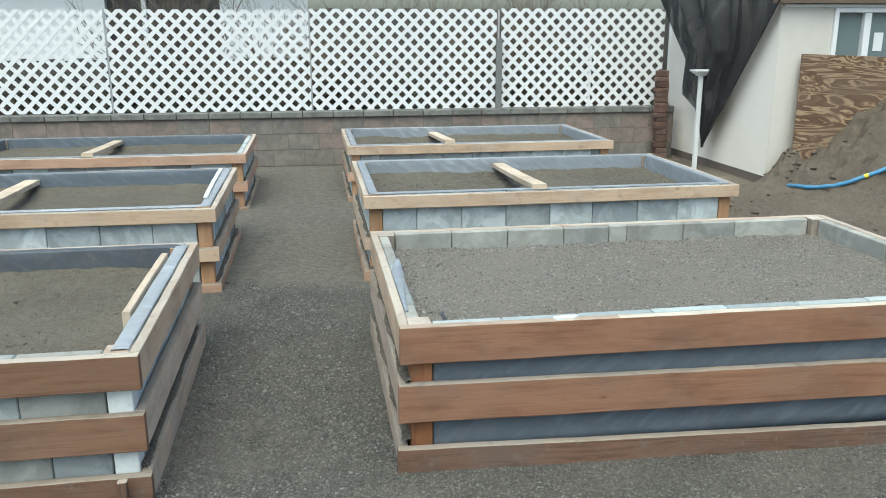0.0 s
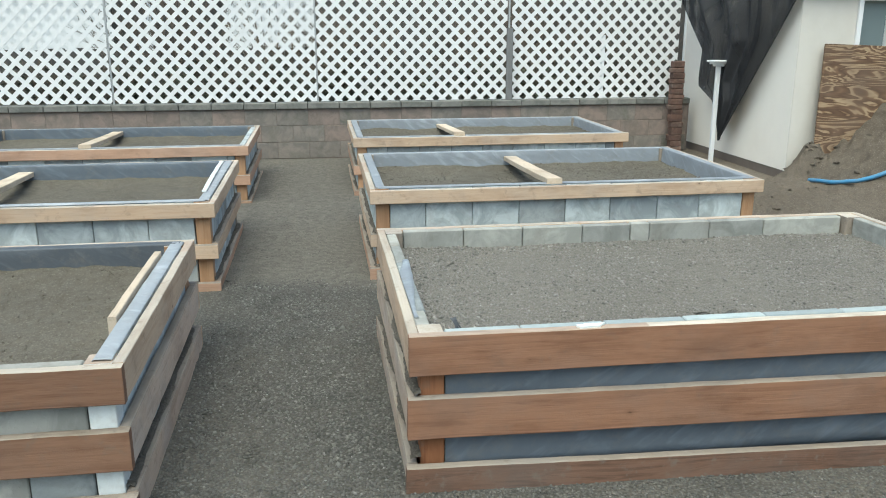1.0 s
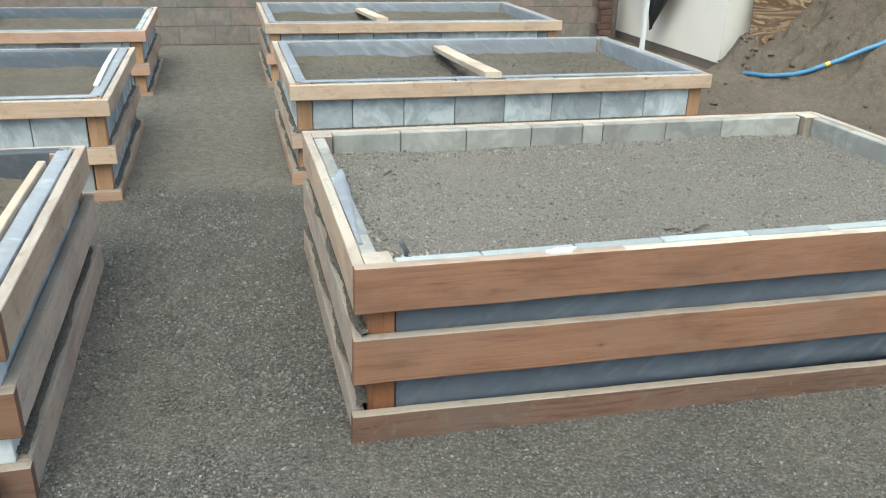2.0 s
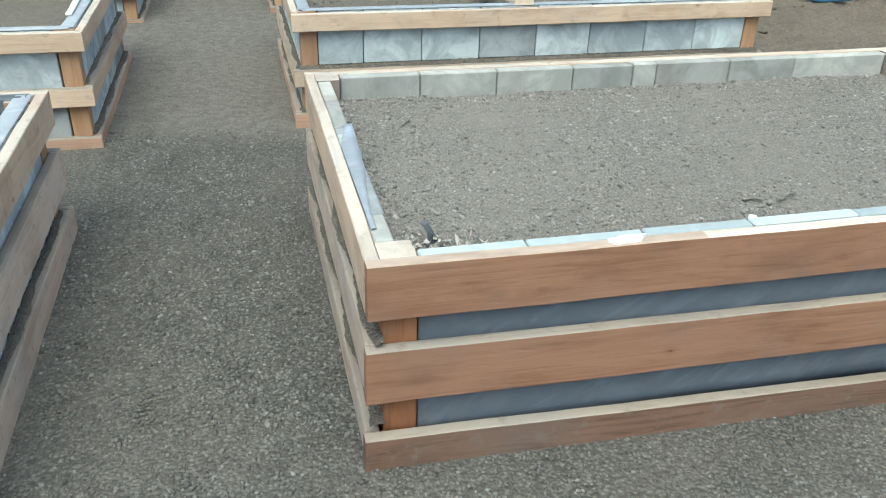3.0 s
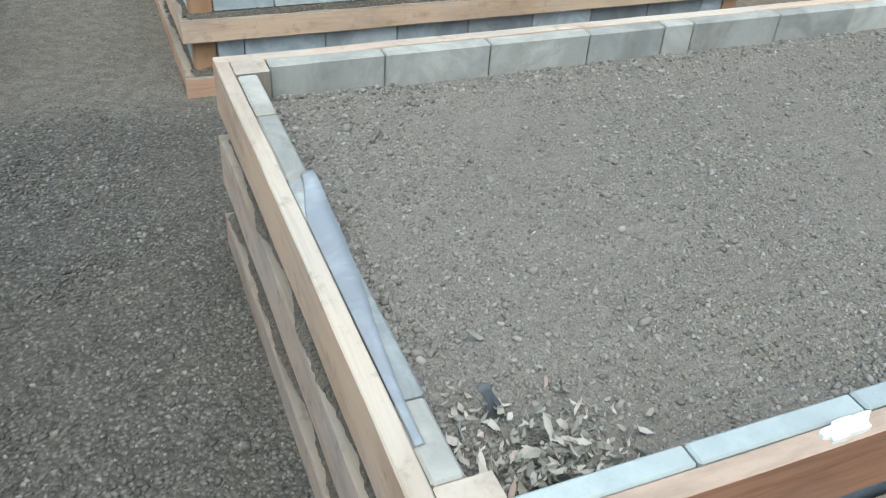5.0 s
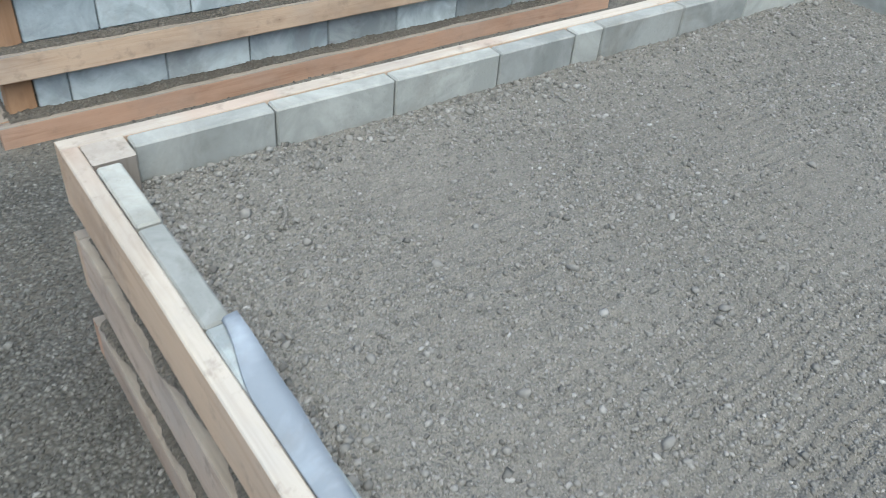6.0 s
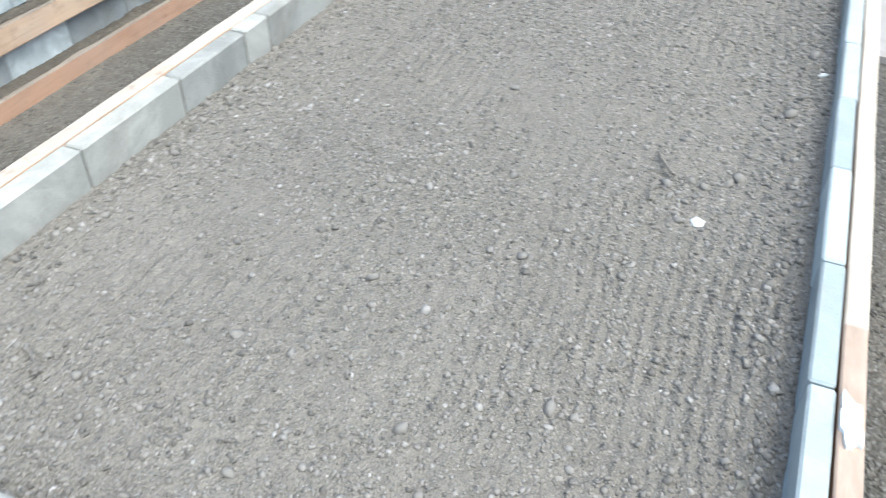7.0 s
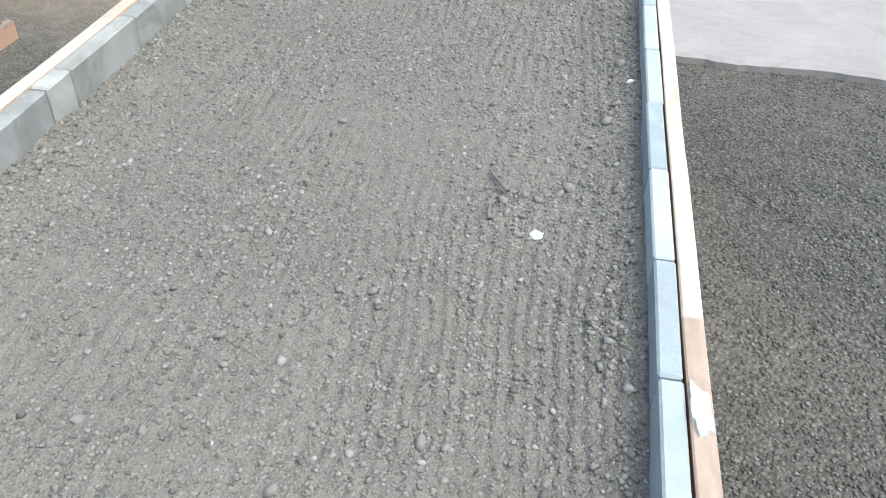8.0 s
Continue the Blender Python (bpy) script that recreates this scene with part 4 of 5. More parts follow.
def hp(name, a, material, label="", bevel=0.0, parent=None):
    x0, x1, y0, y1, z0, z1 = a
    return part(name, boxed(x0 - H0.x, x1 - H0.x, y0 - H0.y, y1 - H0.y, z0, z1, bevel=bevel), material, parent or house, label)


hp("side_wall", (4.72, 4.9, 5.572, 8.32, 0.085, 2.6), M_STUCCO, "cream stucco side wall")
hp("front_wall", (4.9, 5.35, 5.57, 5.75, 0.0, 1.93), M_STUCCO_SHADED, "stucco front wall in a shaded grey-beige")
hp("front_wall", (5.35, 6.95, 5.57, 5.75, 0.0, 0.95), M_STUCCO_SHADED, "stucco front wall in a shaded grey-beige")
hp("front_wall", (6.95, 9.5, 5.57, 5.75, 0.0, 1.93), M_STUCCO_SHADED, "stucco front wall in a shaded grey-beige")
hp("front_return", (4.722, 4.898, 5.562, 5.571, 0.09, 1.93), M_STUCCO_SHADED, "stucco front wall in a shaded grey-beige")
hp("side_base", (4.727, 4.9, 5.58, 8.3, -0.1, 0.084), M_DARKBASE, "dark foundation strip")
hp("corner_trim", (4.70, 4.73, 8.322, 8.36, 0.0, 2.5), M_WHITE, "thin white corner trim")
hp("soffit_trim", (4.74, 9.5, 5.535, 5.57, 1.925, 1.955), M_WHITE, "thin white trim under the eave")
hp("fascia", (4.62, 9.6, 5.47, 5.56, 1.965, 2.2), M_FASCIA, "brown painted fascia board")
hp("roof", (4.6, 9.6, 5.42, 9.5, 2.61, 2.7), M_ROOF, "dark shingle roof")
hp("back_wall", (4.9, 9.5, 8.2, 8.32, 0.0, 2.6), M_STUCCO)
hp("end_wall", (9.5, 9.6, 5.57, 8.32, 0.0, 2.6), M_STUCCO)
hp("upper_wall", (4.9, 9.5, 5.565, 5.75, 1.96, 2.6), M_STUCCO_SHADED)
win = hp("window", (5.355, 6.945, 5.60, 5.66, 0.955, 1.0), M_WHITE, "white vinyl sliding window")
for a in ((5.352, 5.405, 5.545, 5.66, 1.0, 1.922), (6.895, 6.948, 5.545, 5.66, 1.0, 1.922), (5.405, 6.895, 5.545, 5.66, 1.872, 1.922), (5.405, 6.895, 5.545, 5.66, 1.0, 1.045)):
    hp("window_frame", a, M_WHITE, bevel=0.004, parent=win)
hp("mullion", (5.72, 5.80, 5.555, 5.65, 1.046, 1.871), M_WHITE, bevel=0.004, parent=win)
hp("pane", (5.406, 5.719, 5.615, 5.621, 1.046, 1.871), M_GLASS, parent=win)
hp("pane", (5.801, 6.894, 5.600, 5.606, 1.046, 1.871), M_GLASS, parent=win)
hp("sticker", (5.88, 5.99, 5.594, 5.598, 1.46, 1.66), M_WHITE, "white label on the glass", parent=win)

# ---- plywood sheet ----
ply = new("plywood_sheet", bm_mesh("plywood_sheet", boxed(0, 2.44, -0.02, 0, 0, 1.27, bevel=0.002), M_PLY))
ply.matrix_basis = pose(4.93, 5.42, 0.17, -4, 2.2, 0)
tagged(ply, "weathered plywood sheet with bold wavy grain leaning on the house", "plywood")


# ---- dirt mound ----
def mound_z(x, y):
    d = math.hypot(x - 6.9, (y - 5.3) * 1.0)
    h = 1.65 - 0.75 * d + 0.12 * noise.noise((x * 1.6, y * 1.6, 2)) + 0.09 * noise.noise((x * 4.5, y * 4.5, 7)) + 0.06 * noise.noise((x * 10, y * 10, 5))
    h = 0.12 * math.log1p(math.exp(min(40, h / 0.12)))
    h += (0.24 + 0.12 * noise.noise((x * 14, y * 14, 3))) * math.exp(-(((x - 4.83) / 0.16) ** 2 + ((y - 5.36) / 0.13) ** 2))
    h -= 0.16 * math.exp(-(((x - 4.8) / 0.13) ** 2 + ((y - 5.08) / 0.12) ** 2)) + 0.05 * math.exp(-(((x - 4.85) / 0.2) ** 2 + ((y - 4.8) / 0.25) ** 2))
    h += 0.06 * math.exp(-(((x - 4.3) / 0.8) ** 2 + ((y - 4.6) / 0.8) ** 2))
    edge = smooth01(3.3, 3.8, x) * smooth01(2.2, 3.2, y)
    h = h * edge + edge * (0.03 * abs(noise.noise((x * 6, y * 6, 1))) + 0.045 * noise.noise((x * 15, y * 15, 4)) * min(1.0, 0.35 + h) + 0.02 * noise.noise((x * 33, y * 33, 6)))
    return ground_z(x, y) - 0.03 + h + 0.034 * edge


def make_mound():
    x0, x1, y0, y1, st = 3.2, 9.0, 2.0, 5.53, 0.03
    nx, ny = int((x1 - x0) / st), int((y1 - y0) / st)
    verts = [(x0 + st * i, y0 + st * j, mound_z(x0 + st * i, y0 + st * j)) for j in range(ny + 1) for i in range(nx + 1)]
    w = nx + 1
    faces = [(j * w + i, j * w + i + 1, (j + 1) * w + i + 1, (j + 1) * w + i) for j in range(ny) for i in range(nx)]
    tagged(new("dirt_mound", mesh_of("dirt_mound", verts, faces, M_DIRT, True)), "mound of loose brown excavated dirt before the plywood", "dirt", kind="stuff")
    g = np.random.default_rng(3)
    n = 520
    x, y = g.uniform(3.5, 7.5, n), g.uniform(2.6, 5.4, n)
    x[:70], y[:70] = g.normal(4.84, 0.11, 70), np.minimum(5.5, g.normal(5.3, 0.1, 70))
    z = np.array([mound_z(a, b) for a, b in zip(x, y)])
    v, f = scatter(np.column_stack([x, y, z]), 0.008 + 0.045 * g.beta(0.7, 6, n), *CRUSHED, flat=0.55, seed=9, sink=0.2)
    tagged(new("dirt_clods", fast_mesh("dirt_clods", v, f, M_DIRT)), "brown dirt clods lying on the mound", "dirt", kind="stuff")


make_mound()


# ---- pipe ----
def tube(name, pts, radius, material, parent=None, label="", category=""):
    cu = bpy.data.curves.new(name, "CURVE")
    cu.dimensions, cu.bevel_depth, cu.bevel_resolution, cu.resolution_u = "3D", radius, 4, 10
    sp = cu.splines.new("NURBS")
    sp.points.add(len(pts) - 1)
    for p, c in zip(sp.points, pts):
        p.co = (*c, 1)
    sp.use_endpoint_u, sp.order_u = True, 3
    tmp = bpy.data.objects.new(name, cu)
    scene.collection.objects.link(tmp)
    me = bpy.data.meshes.new_from_object(tmp)
    bpy.data.objects.remove(tmp)
    me.materials.clear()
    me.materials.append(material)
    me.shade_smooth()
    ob = new(name, me)
    ob.parent = parent
    return tagged(ob, label, category)


PIPE = [(4.77, 5.2, 0.02), (4.77, 5.12, 0.03), (4.80, 4.85, 0.03), (4.93, 4.62, 0.085), (5.08, 4.5, 0.15), (5.26, 4.42, 0.27), (5.5, 4.36, 0.36), (5.9, 4.3, 0.47), (6.4, 4.3, 0.62)]
PIPE = [tuple(Vector(a).lerp(Vector(b), k / 5)) for a, b in zip(PIPE, PIPE[1:]) for k in range(5)]
lifted = [PIPE[0][2], PIPE[1][2]] + [max(z, mound_z(x, y) + 0.01) for x, y, z in PIPE[2:]]
even = [sum(lifted[max(0, k - 5):k + 6]) / len(lifted[max(0, k - 5):k + 6]) for k in range(len(lifted))]
PIPE = [(p[0], p[1], z + 0.022) for p, z in zip(PIPE, even)]
pipe = tube("water_pipe", PIPE, 0.021, M_BLUE, None, "blue plastic water pipe lying on the dirt mound", "pipe")
mid_a, mid_b = Vector(PIPE[22]), Vector(PIPE[23])
tube("tape_band", [tuple(mid_a), tuple(mid_a.lerp(mid_b, 0.5)), tuple(mid_b)], 0.0235, M_YELLOW, pipe, "yellow tape band")

# ---- pole and shade cloth ----
pole = thing("pole", (4.455, 6.78, 0), "slim white post with a stepped square cap", "post")
part("shaft", boxed(-0.024, 0.024, -0.024, 0.024, -0.03, 1.165, bevel=0.004), M_WHITE, pole)
cap = bmesh.new()
for a, z0, z1 in ((0.055, 1.150, 1.175), (0.085, 1.176, 1.200), (0.112, 1.201, 1.222)):
    box_into(cap, -a, a, -a * 0.8, a * 0.8, z0, z1, 0.004)
part("cap", cap, M_WHITE, pole, "stepped white cap")


# left edge of the cloth, from the eave down to the point
CLOTH_LEFT = ((4.50, 8.25, 2.15), (4.53, 7.74, 1.65), (4.55, 7.38, 1.33), (4.55, 7.42, 1.0), (4.55, 7.40, 0.88), (4.56, 7.03, 0.73), (4.57, 6.90, 0.50), (4.585, 6.83, 0.265))


def make_cloth():
    left = [Vector(p) for p in CLOTH_LEFT]
    a, b = Vector((4.665, 5.40, 2.06)), Vector((4.585, 6.82, 0.26))
    nu, nv = 70, 60
    verts = []
    for j in range(nv + 1):
        v = j / nv
        k = v * (len(left) - 1)
        i0 = min(int(k), len(left) - 2)
        le = left[i0].lerp(left[i0 + 1], k - i0)
        ri = a.lerp(b, v)
        for i in range(nu + 1):
            u = i / nu
            p = ri.lerp(le, u)
            fold = math.sin(u * 21 + 1.2 * math.sin(v * 3)) * 0.55 + 0.4 * math.sin(u * 47 + v * 2) + 0.5 * noise.noise((u * 5, v * 1.5, 3))
            env = math.sin(math.pi * min(1, u * 1.05)) ** 0.6 if 0 < u < 0.95 else 0.1
            p.x += -0.03 + 0.12 * fold * env * (1 - 0.8 * v)
            verts.append(p[:])
    w = nu + 1
    faces = [(q * w + i, q * w + i + 1, (q + 1) * w + i + 1, (q + 1) * w + i) for q in range(nv) for i in range(nu)]
    ob = new("shade_cloth", mesh_of("shade_cloth", verts, faces, M_CLOTH, True))
    sol = ob.modifiers.new("thick", "SOLIDIFY")
    sol.thickness = 0.001
    tagged(ob, "black shade cloth hanging in folds from the eave to a point", "cloth")
    off = Vector((-0.036, 0, 0))
    tube("hem", [tuple(a + off), tuple(a.lerp(b, 0.5) + off), tuple(b + off)], 0.009, M_BLACK, ob, "thick black hem")


make_cloth()

# ---- neighbour's yard behind the lattice ----
nb = thing("neighbour_house", (-7, 11.6, 0), "white neighbouring house with a grey roof behind the lattice", "house")
N0 = Vector((-7, 11.6, 0))


def nbp(name, a, material, label="", parent=None):
    x0, x1, y0, y1, z0, z1 = a
    return part(name, boxed(x0 - N0.x, x1 - N0.x, y0 - N0.y, y1 - N0.y, z0, z1), material, parent or nb, label)


nbp("wall", (-12, -3.55, 11.6, 11.8, 0, 2.9), M_NEIGHBOUR, "white painted wall")
nbp("wall", (-1.74, -0.3, 11.6, 11.8, 0, 2.9), M_NEIGHBOUR, "white painted wall")
nbp("door", (-3.55, -1.74, 11.75, 11.9, 0, 2.9), M_DARKBACK, "dark panelled door")
nbp("door_frame", (-3.0, -2.92, 11.68, 11.74, 0, 2.9), M_WHITE)
nbp("roof", (-12.5, 0, 11.0, 16, 2.95, 3.1), M_ROOF, "grey shingle roof")
# added boards that darken the view through the lattice; no known fence
back = thing("dark_backdrop", (2, 11.2, 0), "added dark board backdrop behind the shrubs", "fence")
for k in range(98):
    x = -8.0 + k * 0.16
    high = (1.27 if x < -0.35 else 2.05) + 0.02 * math.sin(k * 2.3)
    part("backdrop_board", boxed(x - 2, x + 0.155 - 2, 0, 0.02, 0, high), M_DARKBACK, back)


def make_shrub(x, y, r, h, seed, leafy):
    shrub = thing("shrub", (x, y, 0), "bare tangled shrub with thin brown twigs" if not leafy else "dark evergreen shrub with small leaves", "shrub", "shrubs behind the lattice")
    g = random.Random(seed)
    verts, faces = [], []

    def limb(p, d, length, rad, depth):
        q = p + d * length
        side = d.orthogonal().normalized()
        up = d.cross(side)
        i = len(verts)
        for c, rr in ((p, rad), (q, rad * 0.55)):
            for k in range(4):
                t = k * math.pi / 2
                verts.append((c + (side * math.cos(t) + up * math.sin(t)) * rr)[:])
        for k in range(4):
            faces.append((i + k, i + (k + 1) % 4, i + 4 + (k + 1) % 4, i + 4 + k))
        if depth:
            for _ in range(g.choice((2, 3, 3))):
                nd = (d + Vector((g.uniform(-1, 1), g.uniform(-1, 1), g.uniform(-0.5, 0.7))) * 0.62).normalized()
                limb(p + d * length * g.uniform(0.55, 1.0), nd, length * g.uniform(0.6, 0.9), rad * 0.58, depth - 1)

    for _ in range(6):
        d = Vector((g.uniform(-0.8, 0.8) * r, g.uniform(-0.5, 0.5), 1)).normalized()
        limb(Vector((g.uniform(-0.3, 0.3) * r, g.uniform(-0.2, 0.2), -0.05)), d, h * 0.42, 0.022, 4)
    add_part("twig_crown", mesh_of("twig_crown", verts, faces, M_TWIG), shrub)
    if leafy:
        n = 2200
        gg = np.random.default_rng(seed)
        a = gg.normal(0, 1, (n, 3))
        a = a / np.linalg.norm(a, axis=1)[:, None] * (gg.uniform(0, 1, (n, 1)) ** 0.4)
        pts = a * (r * 0.95, 0.5, h * 0.5) + (0, 0, h * 0.5)
        pts += 0.12 * np.array([noise.noise_vector(Vector(p) * 3)[:] for p in pts])
        tv = np.array([(-1, 0, 0), (0, -0.45, 0.1), (1, 0, 0), (0, 0.45, 0.1)], float)
        v, f = scatter(pts, gg.uniform(0.025, 0.05, n), tv, np.array([[0, 1, 2, 3]]), flat=1.0, seed=seed, sink=0)
        add_part("foliage", fast_mesh("foliage", v, f, M_LEAF), shrub)


for k in range(13):
    make_shrub(-6.9 + k * 1.0, 9.4 + 0.35 * math.sin(k * 1.9), 0.72, 1.22 + 0.12 * math.sin(k * 3.1), 60 + k, True)
for k in range(10):
    make_shrub(-2.6 + k * 0.8, 10.2 + 0.3 * math.sin(k * 2.7), 0.8, 2.2 + 0.3 * math.sin(k * 1.7), 90 + k, False)


# ---- small things ----
def make_ledge_dirt(x0, x1, y0, y1, z, label, seed, high=0.0):
    """A lumpy ribbon of dirt that lies on a board's top edge."""
    n = int(max(x1 - x0, y1 - y0) / 0.008)
    bm = bmesh.new()
    along_y = (y1 - y0) > abs(x1 - x0)
    rows = []
    for i in range(n + 1):
        u, w = i / n, i * 0.008
        h = 0.003 + high + (0.007 if high else 0.018) * max(0.0, 0.3 + 0.8 * noise.noise((w * 6, seed, 1)) + 0.6 * noise.noise((w * 22, seed, 4)) + 0.5 * noise.noise((w * 55, seed, 6)))
        lip = min(0.8, max(0.03, 0.38 - 25 * high + 0.42 * noise.noise((w * 4, seed + 0.3, 9)) + 0.2 * noise.noise((w * 11, seed + 0.3, 3)) + 0.08 * noise.noise((w * 60, seed + 0.3, 3))))
        row = []
        for v, k in ((0.0, -0.1), (0.12, 0.5), (0.55, 1.0), (0.98, 1.15)):
            v = lip + (0.98 - lip) * v / 0.98
            a = (x0 + (x1 - x0) * v, y0 + (y1 - y0) * u) if along_y else (x0 + (x1 - x0) * u, y0 + (y1 - y0) * v)
            row.append(bm.verts.new((a[0], a[1], z + 0.0015 + h * k * (1 + 0.3 * noise.noise((w * 90, v * 4, seed))))))
        rows.append(row)
    for a, b in zip(rows, rows[1:]):
        for j in range(3):
            bm.faces.new((a[j], a[j + 1], b[j + 1], b[j]))
    tagged(new("ledge_dirt", bm_mesh("ledge_dirt", bm, M_LEDGE, True)), label, "dirt", kind="stuff")


for x0, x1, y0, y1, z, seed in ((-0.008, 0.041, 0.004, 1.58, 0.331, 1), (-0.022, 0.041, 0.004, 1.58, 0.079, 2), (0.035, 0.076, 2.8, 4.4, 0.242, 3), (0.025, 0.076, 2.8, 4.4, 0.004, 4),
                                (0.045, 0.08, 5.53, 7.1, 0.268, 5), (0.04, 0.08, 5.53, 7.1, 0.016, 6)):
    make_ledge_dirt(x0, x1, y0, y1, z, "brown dirt caught on the ledge of a side board", seed)
for x0, x1, y0, y1, z, seed in ((-0.95, -0.991, -0.03, 1.53, 0.0735, 12), (-0.957, -0.997, 2.55, 4.15, 0.277, 13), (-0.953, -0.997, 2.55, 4.15, 0.025, 14),
                                (-0.965, -1.0, 5.27, 6.9, 0.249, 15), (-0.96, -1.0, 5.27, 6.9, -0.003, 16)):
    make_ledge_dirt(x0, x1, y0, y1, z, "brown dirt caught on the ledge of a side board", seed)
make_ledge_dirt(0.06, 2.83, 2.755, 2.793, 0.242, "brown dirt heaped on the ledge of the middle board", 8, 0.012)
make_ledge_dirt(0.06, 2.83, 2.748, 2.793, 0.004, "brown dirt heaped on the ledge of the bottom board", 7, 0.014)

# paint splash on the front board of the first bed
bm = bmesh.new()
ring_t, ring_b = [], []
for k in range(26):
    t = 2 * math.pi * k / 26
    q = 1 + 0.35 * noise.noise((math.cos(t) * 2, math.sin(t) * 2, 3)) + 0.12 * math.sin(5 * t)
    x = 0.662 + 0.05 * q * math.cos(t)
    y = max(0.003, min(0.0355, 0.021 + 0.1 * (x - 0.662) + 0.0165 * q * math.sin(t)))
    ring_t.append(bm.verts.new((x, y, 0.5645)))
    ring_b.append(bm.verts.new((x, y, 0.556)))
bm.faces.new(ring_t)
for k in range(26):
    bm.faces.new((ring_b[k], ring_b[(k + 1) % 26], ring_t[(k + 1) % 26], ring_t[k]))
part("paint_splash", bm, M_PATCH, bed_r1, "white dried paint splash")

# flap of plastic over the side blocks
bm = bmesh.new()
rows = []
for i in range(41):
    y = 0.2 + 0.76 * i / 40
    wide = 0.012 + 0.043 * smooth01(0.2, 0.85, y) + 0.004 * noise.noise((y * 8, 5, 2))
    torn = 0.03 * smooth01(0.78, 0.96, y)
    q = 0.003 * abs(noise.noise((y * 9, 1, 2)))
    rows.append([bm.verts.new(p) for p in ((0.0405 + torn, y, 0.557 + 0.2 * torn), (0.0425 + torn, y, 0.5605 + 0.3 * q + 0.2 * torn), (0.043 + max(torn, wide * 0.6), y, 0.5612 + 0.4 * q + 0.3 * torn), (0.043 + wide, y, 0.5608 + 0.3 * q + 0.4 * torn))])
for a, b in zip(rows, rows[1:]):
    for j in range(3):
        bm.faces.new((a[j], a[j + 1], b[j + 1], b[j]))
flap = part("plastic_flap", bm, M_FILM_LIGHT, bed_r1, "lilac-grey plastic flap over the blocks", True)
sol = flap.modifiers.new("thick", "SOLIDIFY")
sol.thickness = 0.0012


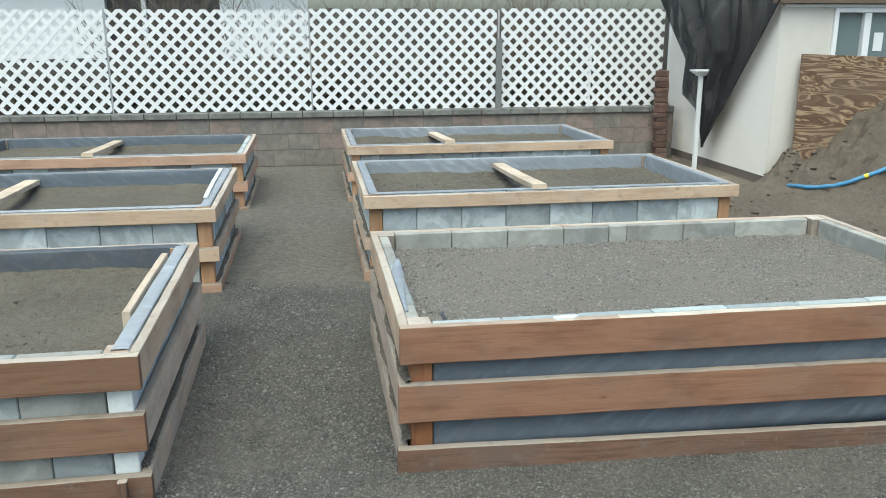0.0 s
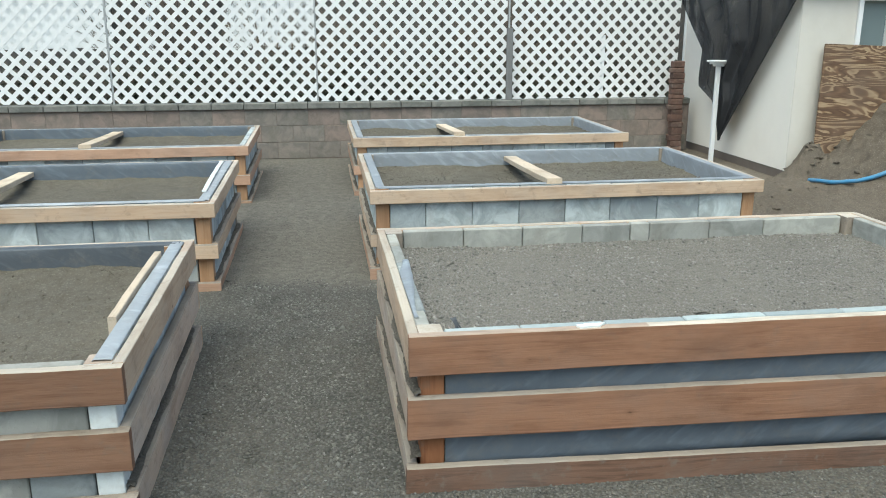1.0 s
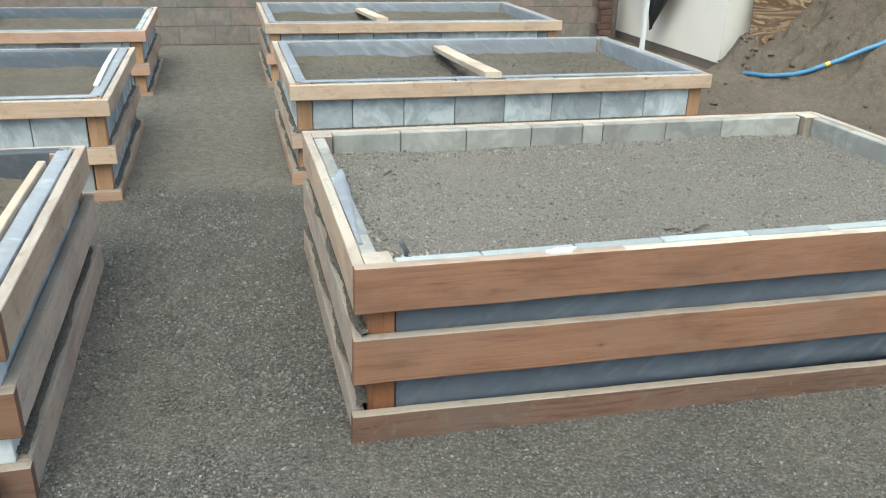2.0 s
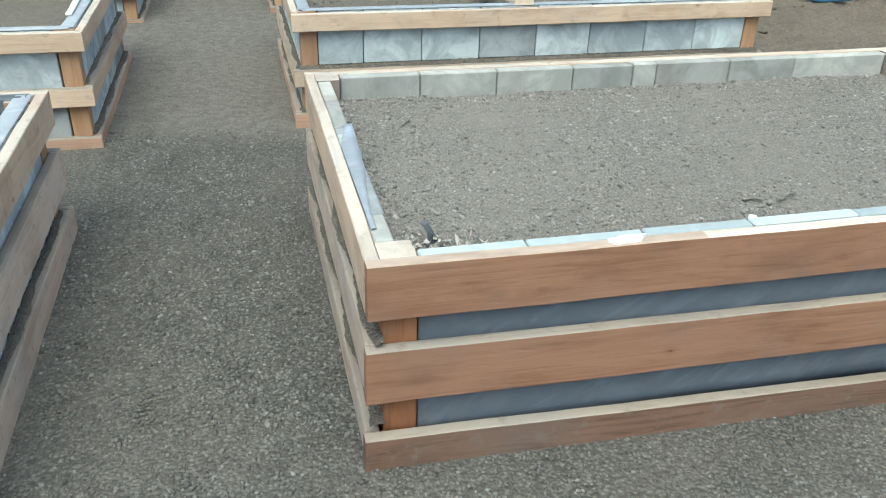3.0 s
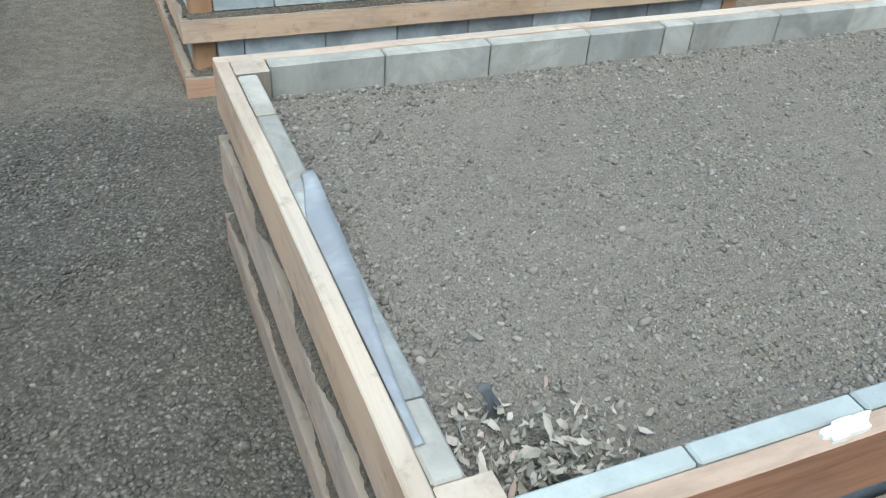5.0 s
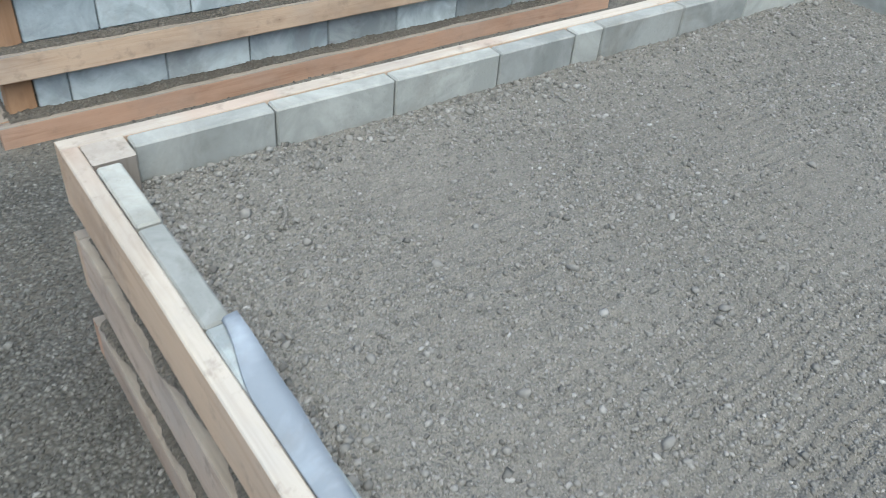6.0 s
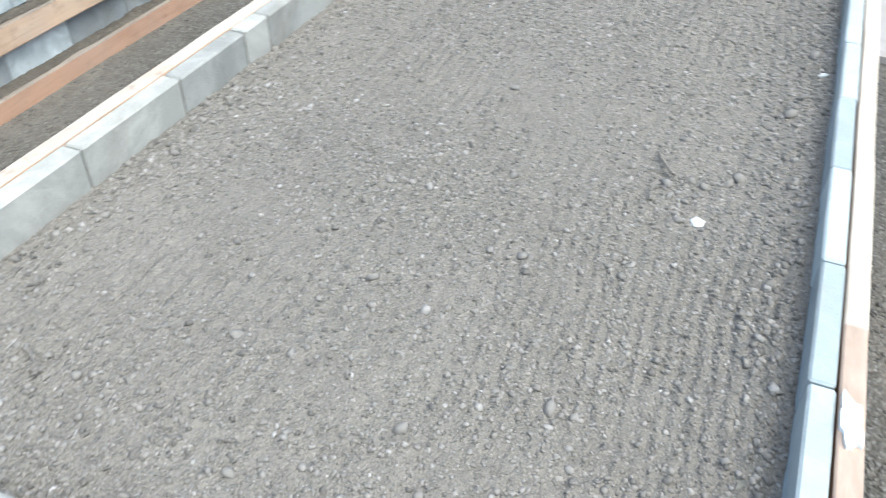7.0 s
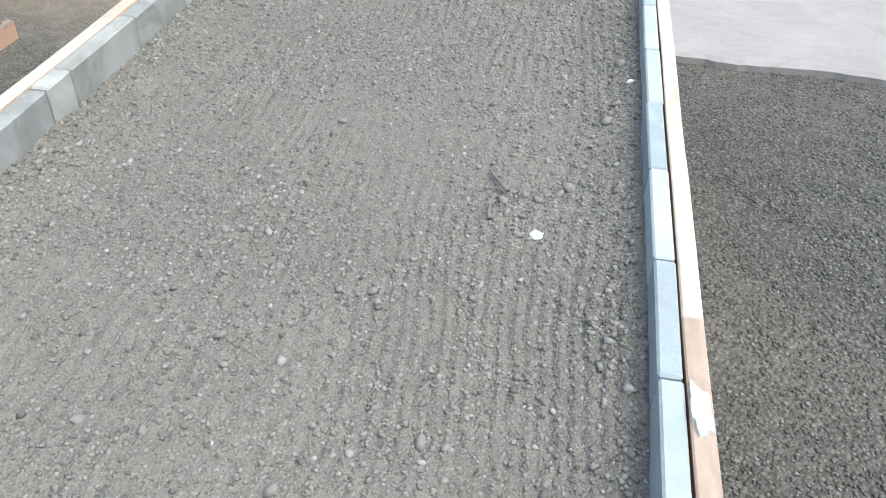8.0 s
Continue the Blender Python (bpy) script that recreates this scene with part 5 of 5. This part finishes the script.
def make_litter():
    """Torn dry leaves and scraps in the bed's corner."""
    g = np.random.default_rng(21)
    n = 620
    x, y = 0.12 + np.abs(g.normal(0.07, 0.13, n)), 0.1 + np.abs(g.normal(0.06, 0.1, n))
    heap = n // 3
    x[:heap], y[:heap] = g.normal(0.3, 0.045, heap), 0.13 + np.abs(g.normal(0.03, 0.04, heap))
    z = np.array([soil_z(a, b, R1, 0.428, 1, True) for a, b in zip(x, y)]) + g.uniform(0, 0.05, n) * np.exp(-((x - 0.29) ** 2 + (y - 0.18) ** 2) / 0.02)
    tv = np.array([(-1, -0.05, 0.25), (-0.35, -0.42, -0.05), (0.45, -0.34, 0.1), (1, 0.1, 0.3), (0.35, 0.45, 0.15), (-0.5, 0.3, 0), (0, 0, -0.12)], float)
    tf = np.array([[0, 1, 6], [1, 2, 6], [2, 3, 6], [3, 4, 6], [4, 5, 6], [5, 0, 6]])
    v, f = scatter(np.column_stack([x, y, z]), 0.006 + 0.019 * g.beta(1.1, 3, n), tv, tf, flat=1.5, seed=4, sink=0.4, tilt=0.75)
    tagged(new("leaf_litter", fast_mesh("leaf_litter", v, f, M_LITTER)), "dry torn leaves and scraps in the bed's corner", "leaf litter", kind="stuff")
    bm = bmesh.new()
    rows = []
    for k in range(7):
        u = k / 6
        w = 0.017 * (0.6 + 0.4 * math.sin(u * 5 + 1)) + 0.004
        c = Vector((0.215 + 0.012 * math.sin(u * 4), 0.30 + 0.02 * u, 0.42 + 0.085 * u))
        rows.append([bm.verts.new(c + Vector((-w, 0.004 * math.sin(u * 9), 0))), bm.verts.new(c + Vector((0, 0.008, 0))), bm.verts.new(c + Vector((w, 0.003, 0.006)))])
    for a, b in zip(rows, rows[1:]):
        for q in range(2):
            bm.faces.new((a[q], a[q + 1], b[q + 1], b[q]))
    ob = new("plastic_scrap", bm_mesh("plastic_scrap", bm, M_FILM_DARK, True))
    mod = ob.modifiers.new("thick", "SOLIDIFY")
    mod.thickness = 0.0015
    tagged(ob, "torn blue-grey plastic scrap sticking out of the soil", "scrap")


make_litter()


def single_stone(name, x, y, r, material, label, category, seed):
    v, f = scatter(np.array([[x, y, soil_z(x, y, R1, 0.428, 1, True)]]), np.array([r]), *ROUND, flat=0.6, seed=seed, sink=0.4)
    tagged(new(name, fast_mesh(name, v, f, material, True)), label, category)


single_stone("white_shard", 1.932, 0.112, 0.013, M_PATCH, "small white broken shard near the bed's edge", "shard", 5)
single_stone("white_shard", 1.228, 0.309, 0.017, M_PATCH, "small white broken shard on the soil", "shard", 2)
for x, y, rad, k in ((1.346, 0.399, 0.016, 3), (1.422, 0.248, 0.022, 8), (1.40, 0.272, 0.013, 9), (1.305, 0.385, 0.011, 10), (1.30, 0.35, 0.012, 11), (1.22, 0.35, 0.014, 12), (1.37, 0.32, 0.012, 25), (1.38, 0.35, 0.01, 26), (0.232, 1.125, 0.008, 27), (0.381, 0.582, 0.011, 28), (0.958, 0.683, 0.011, 29), (0.297, 0.865, 0.012, 30), (0.714, 0.828, 0.013, 31), (0.78, 0.86, 0.016, 13),
                     (0.48, 0.66, 0.015, 14), (0.97, 0.62, 0.014, 15), (0.62, 0.45, 0.013, 16), (0.36, 1.22, 0.015, 17), (0.29, 1.36, 0.018, 18), (1.72, 0.17, 0.02, 19), (1.8, 0.15, 0.016, 20),
                     (2.05, 0.14, 0.018, 21), (0.55, 1.02, 0.014, 22), (1.1, 0.98, 0.013, 23), (1.62, 0.86, 0.014, 24)):
    single_stone("stone", x, y, rad, M_PEBBLES, "small rounded grey stone on the soil", "stone", k)
for pts in (((1.46, 0.44, 0.012), (1.42, 0.43, 0.02), (1.375, 0.39, 0.014)), ((1.33, 0.42, 0.01), (1.30, 0.43, 0.016), (1.26, 0.42, 0.008)), ((0.33, 1.28, 0.008), (0.36, 1.30, 0.016), (0.37, 1.34, 0.008))):
    tube("root", [(x, y, soil_z(x, y, R1, 0.428, 1, True) + z) for x, y, z in pts], 0.0045, M_SOIL, None, "short crooked root lying on the soil", "root")
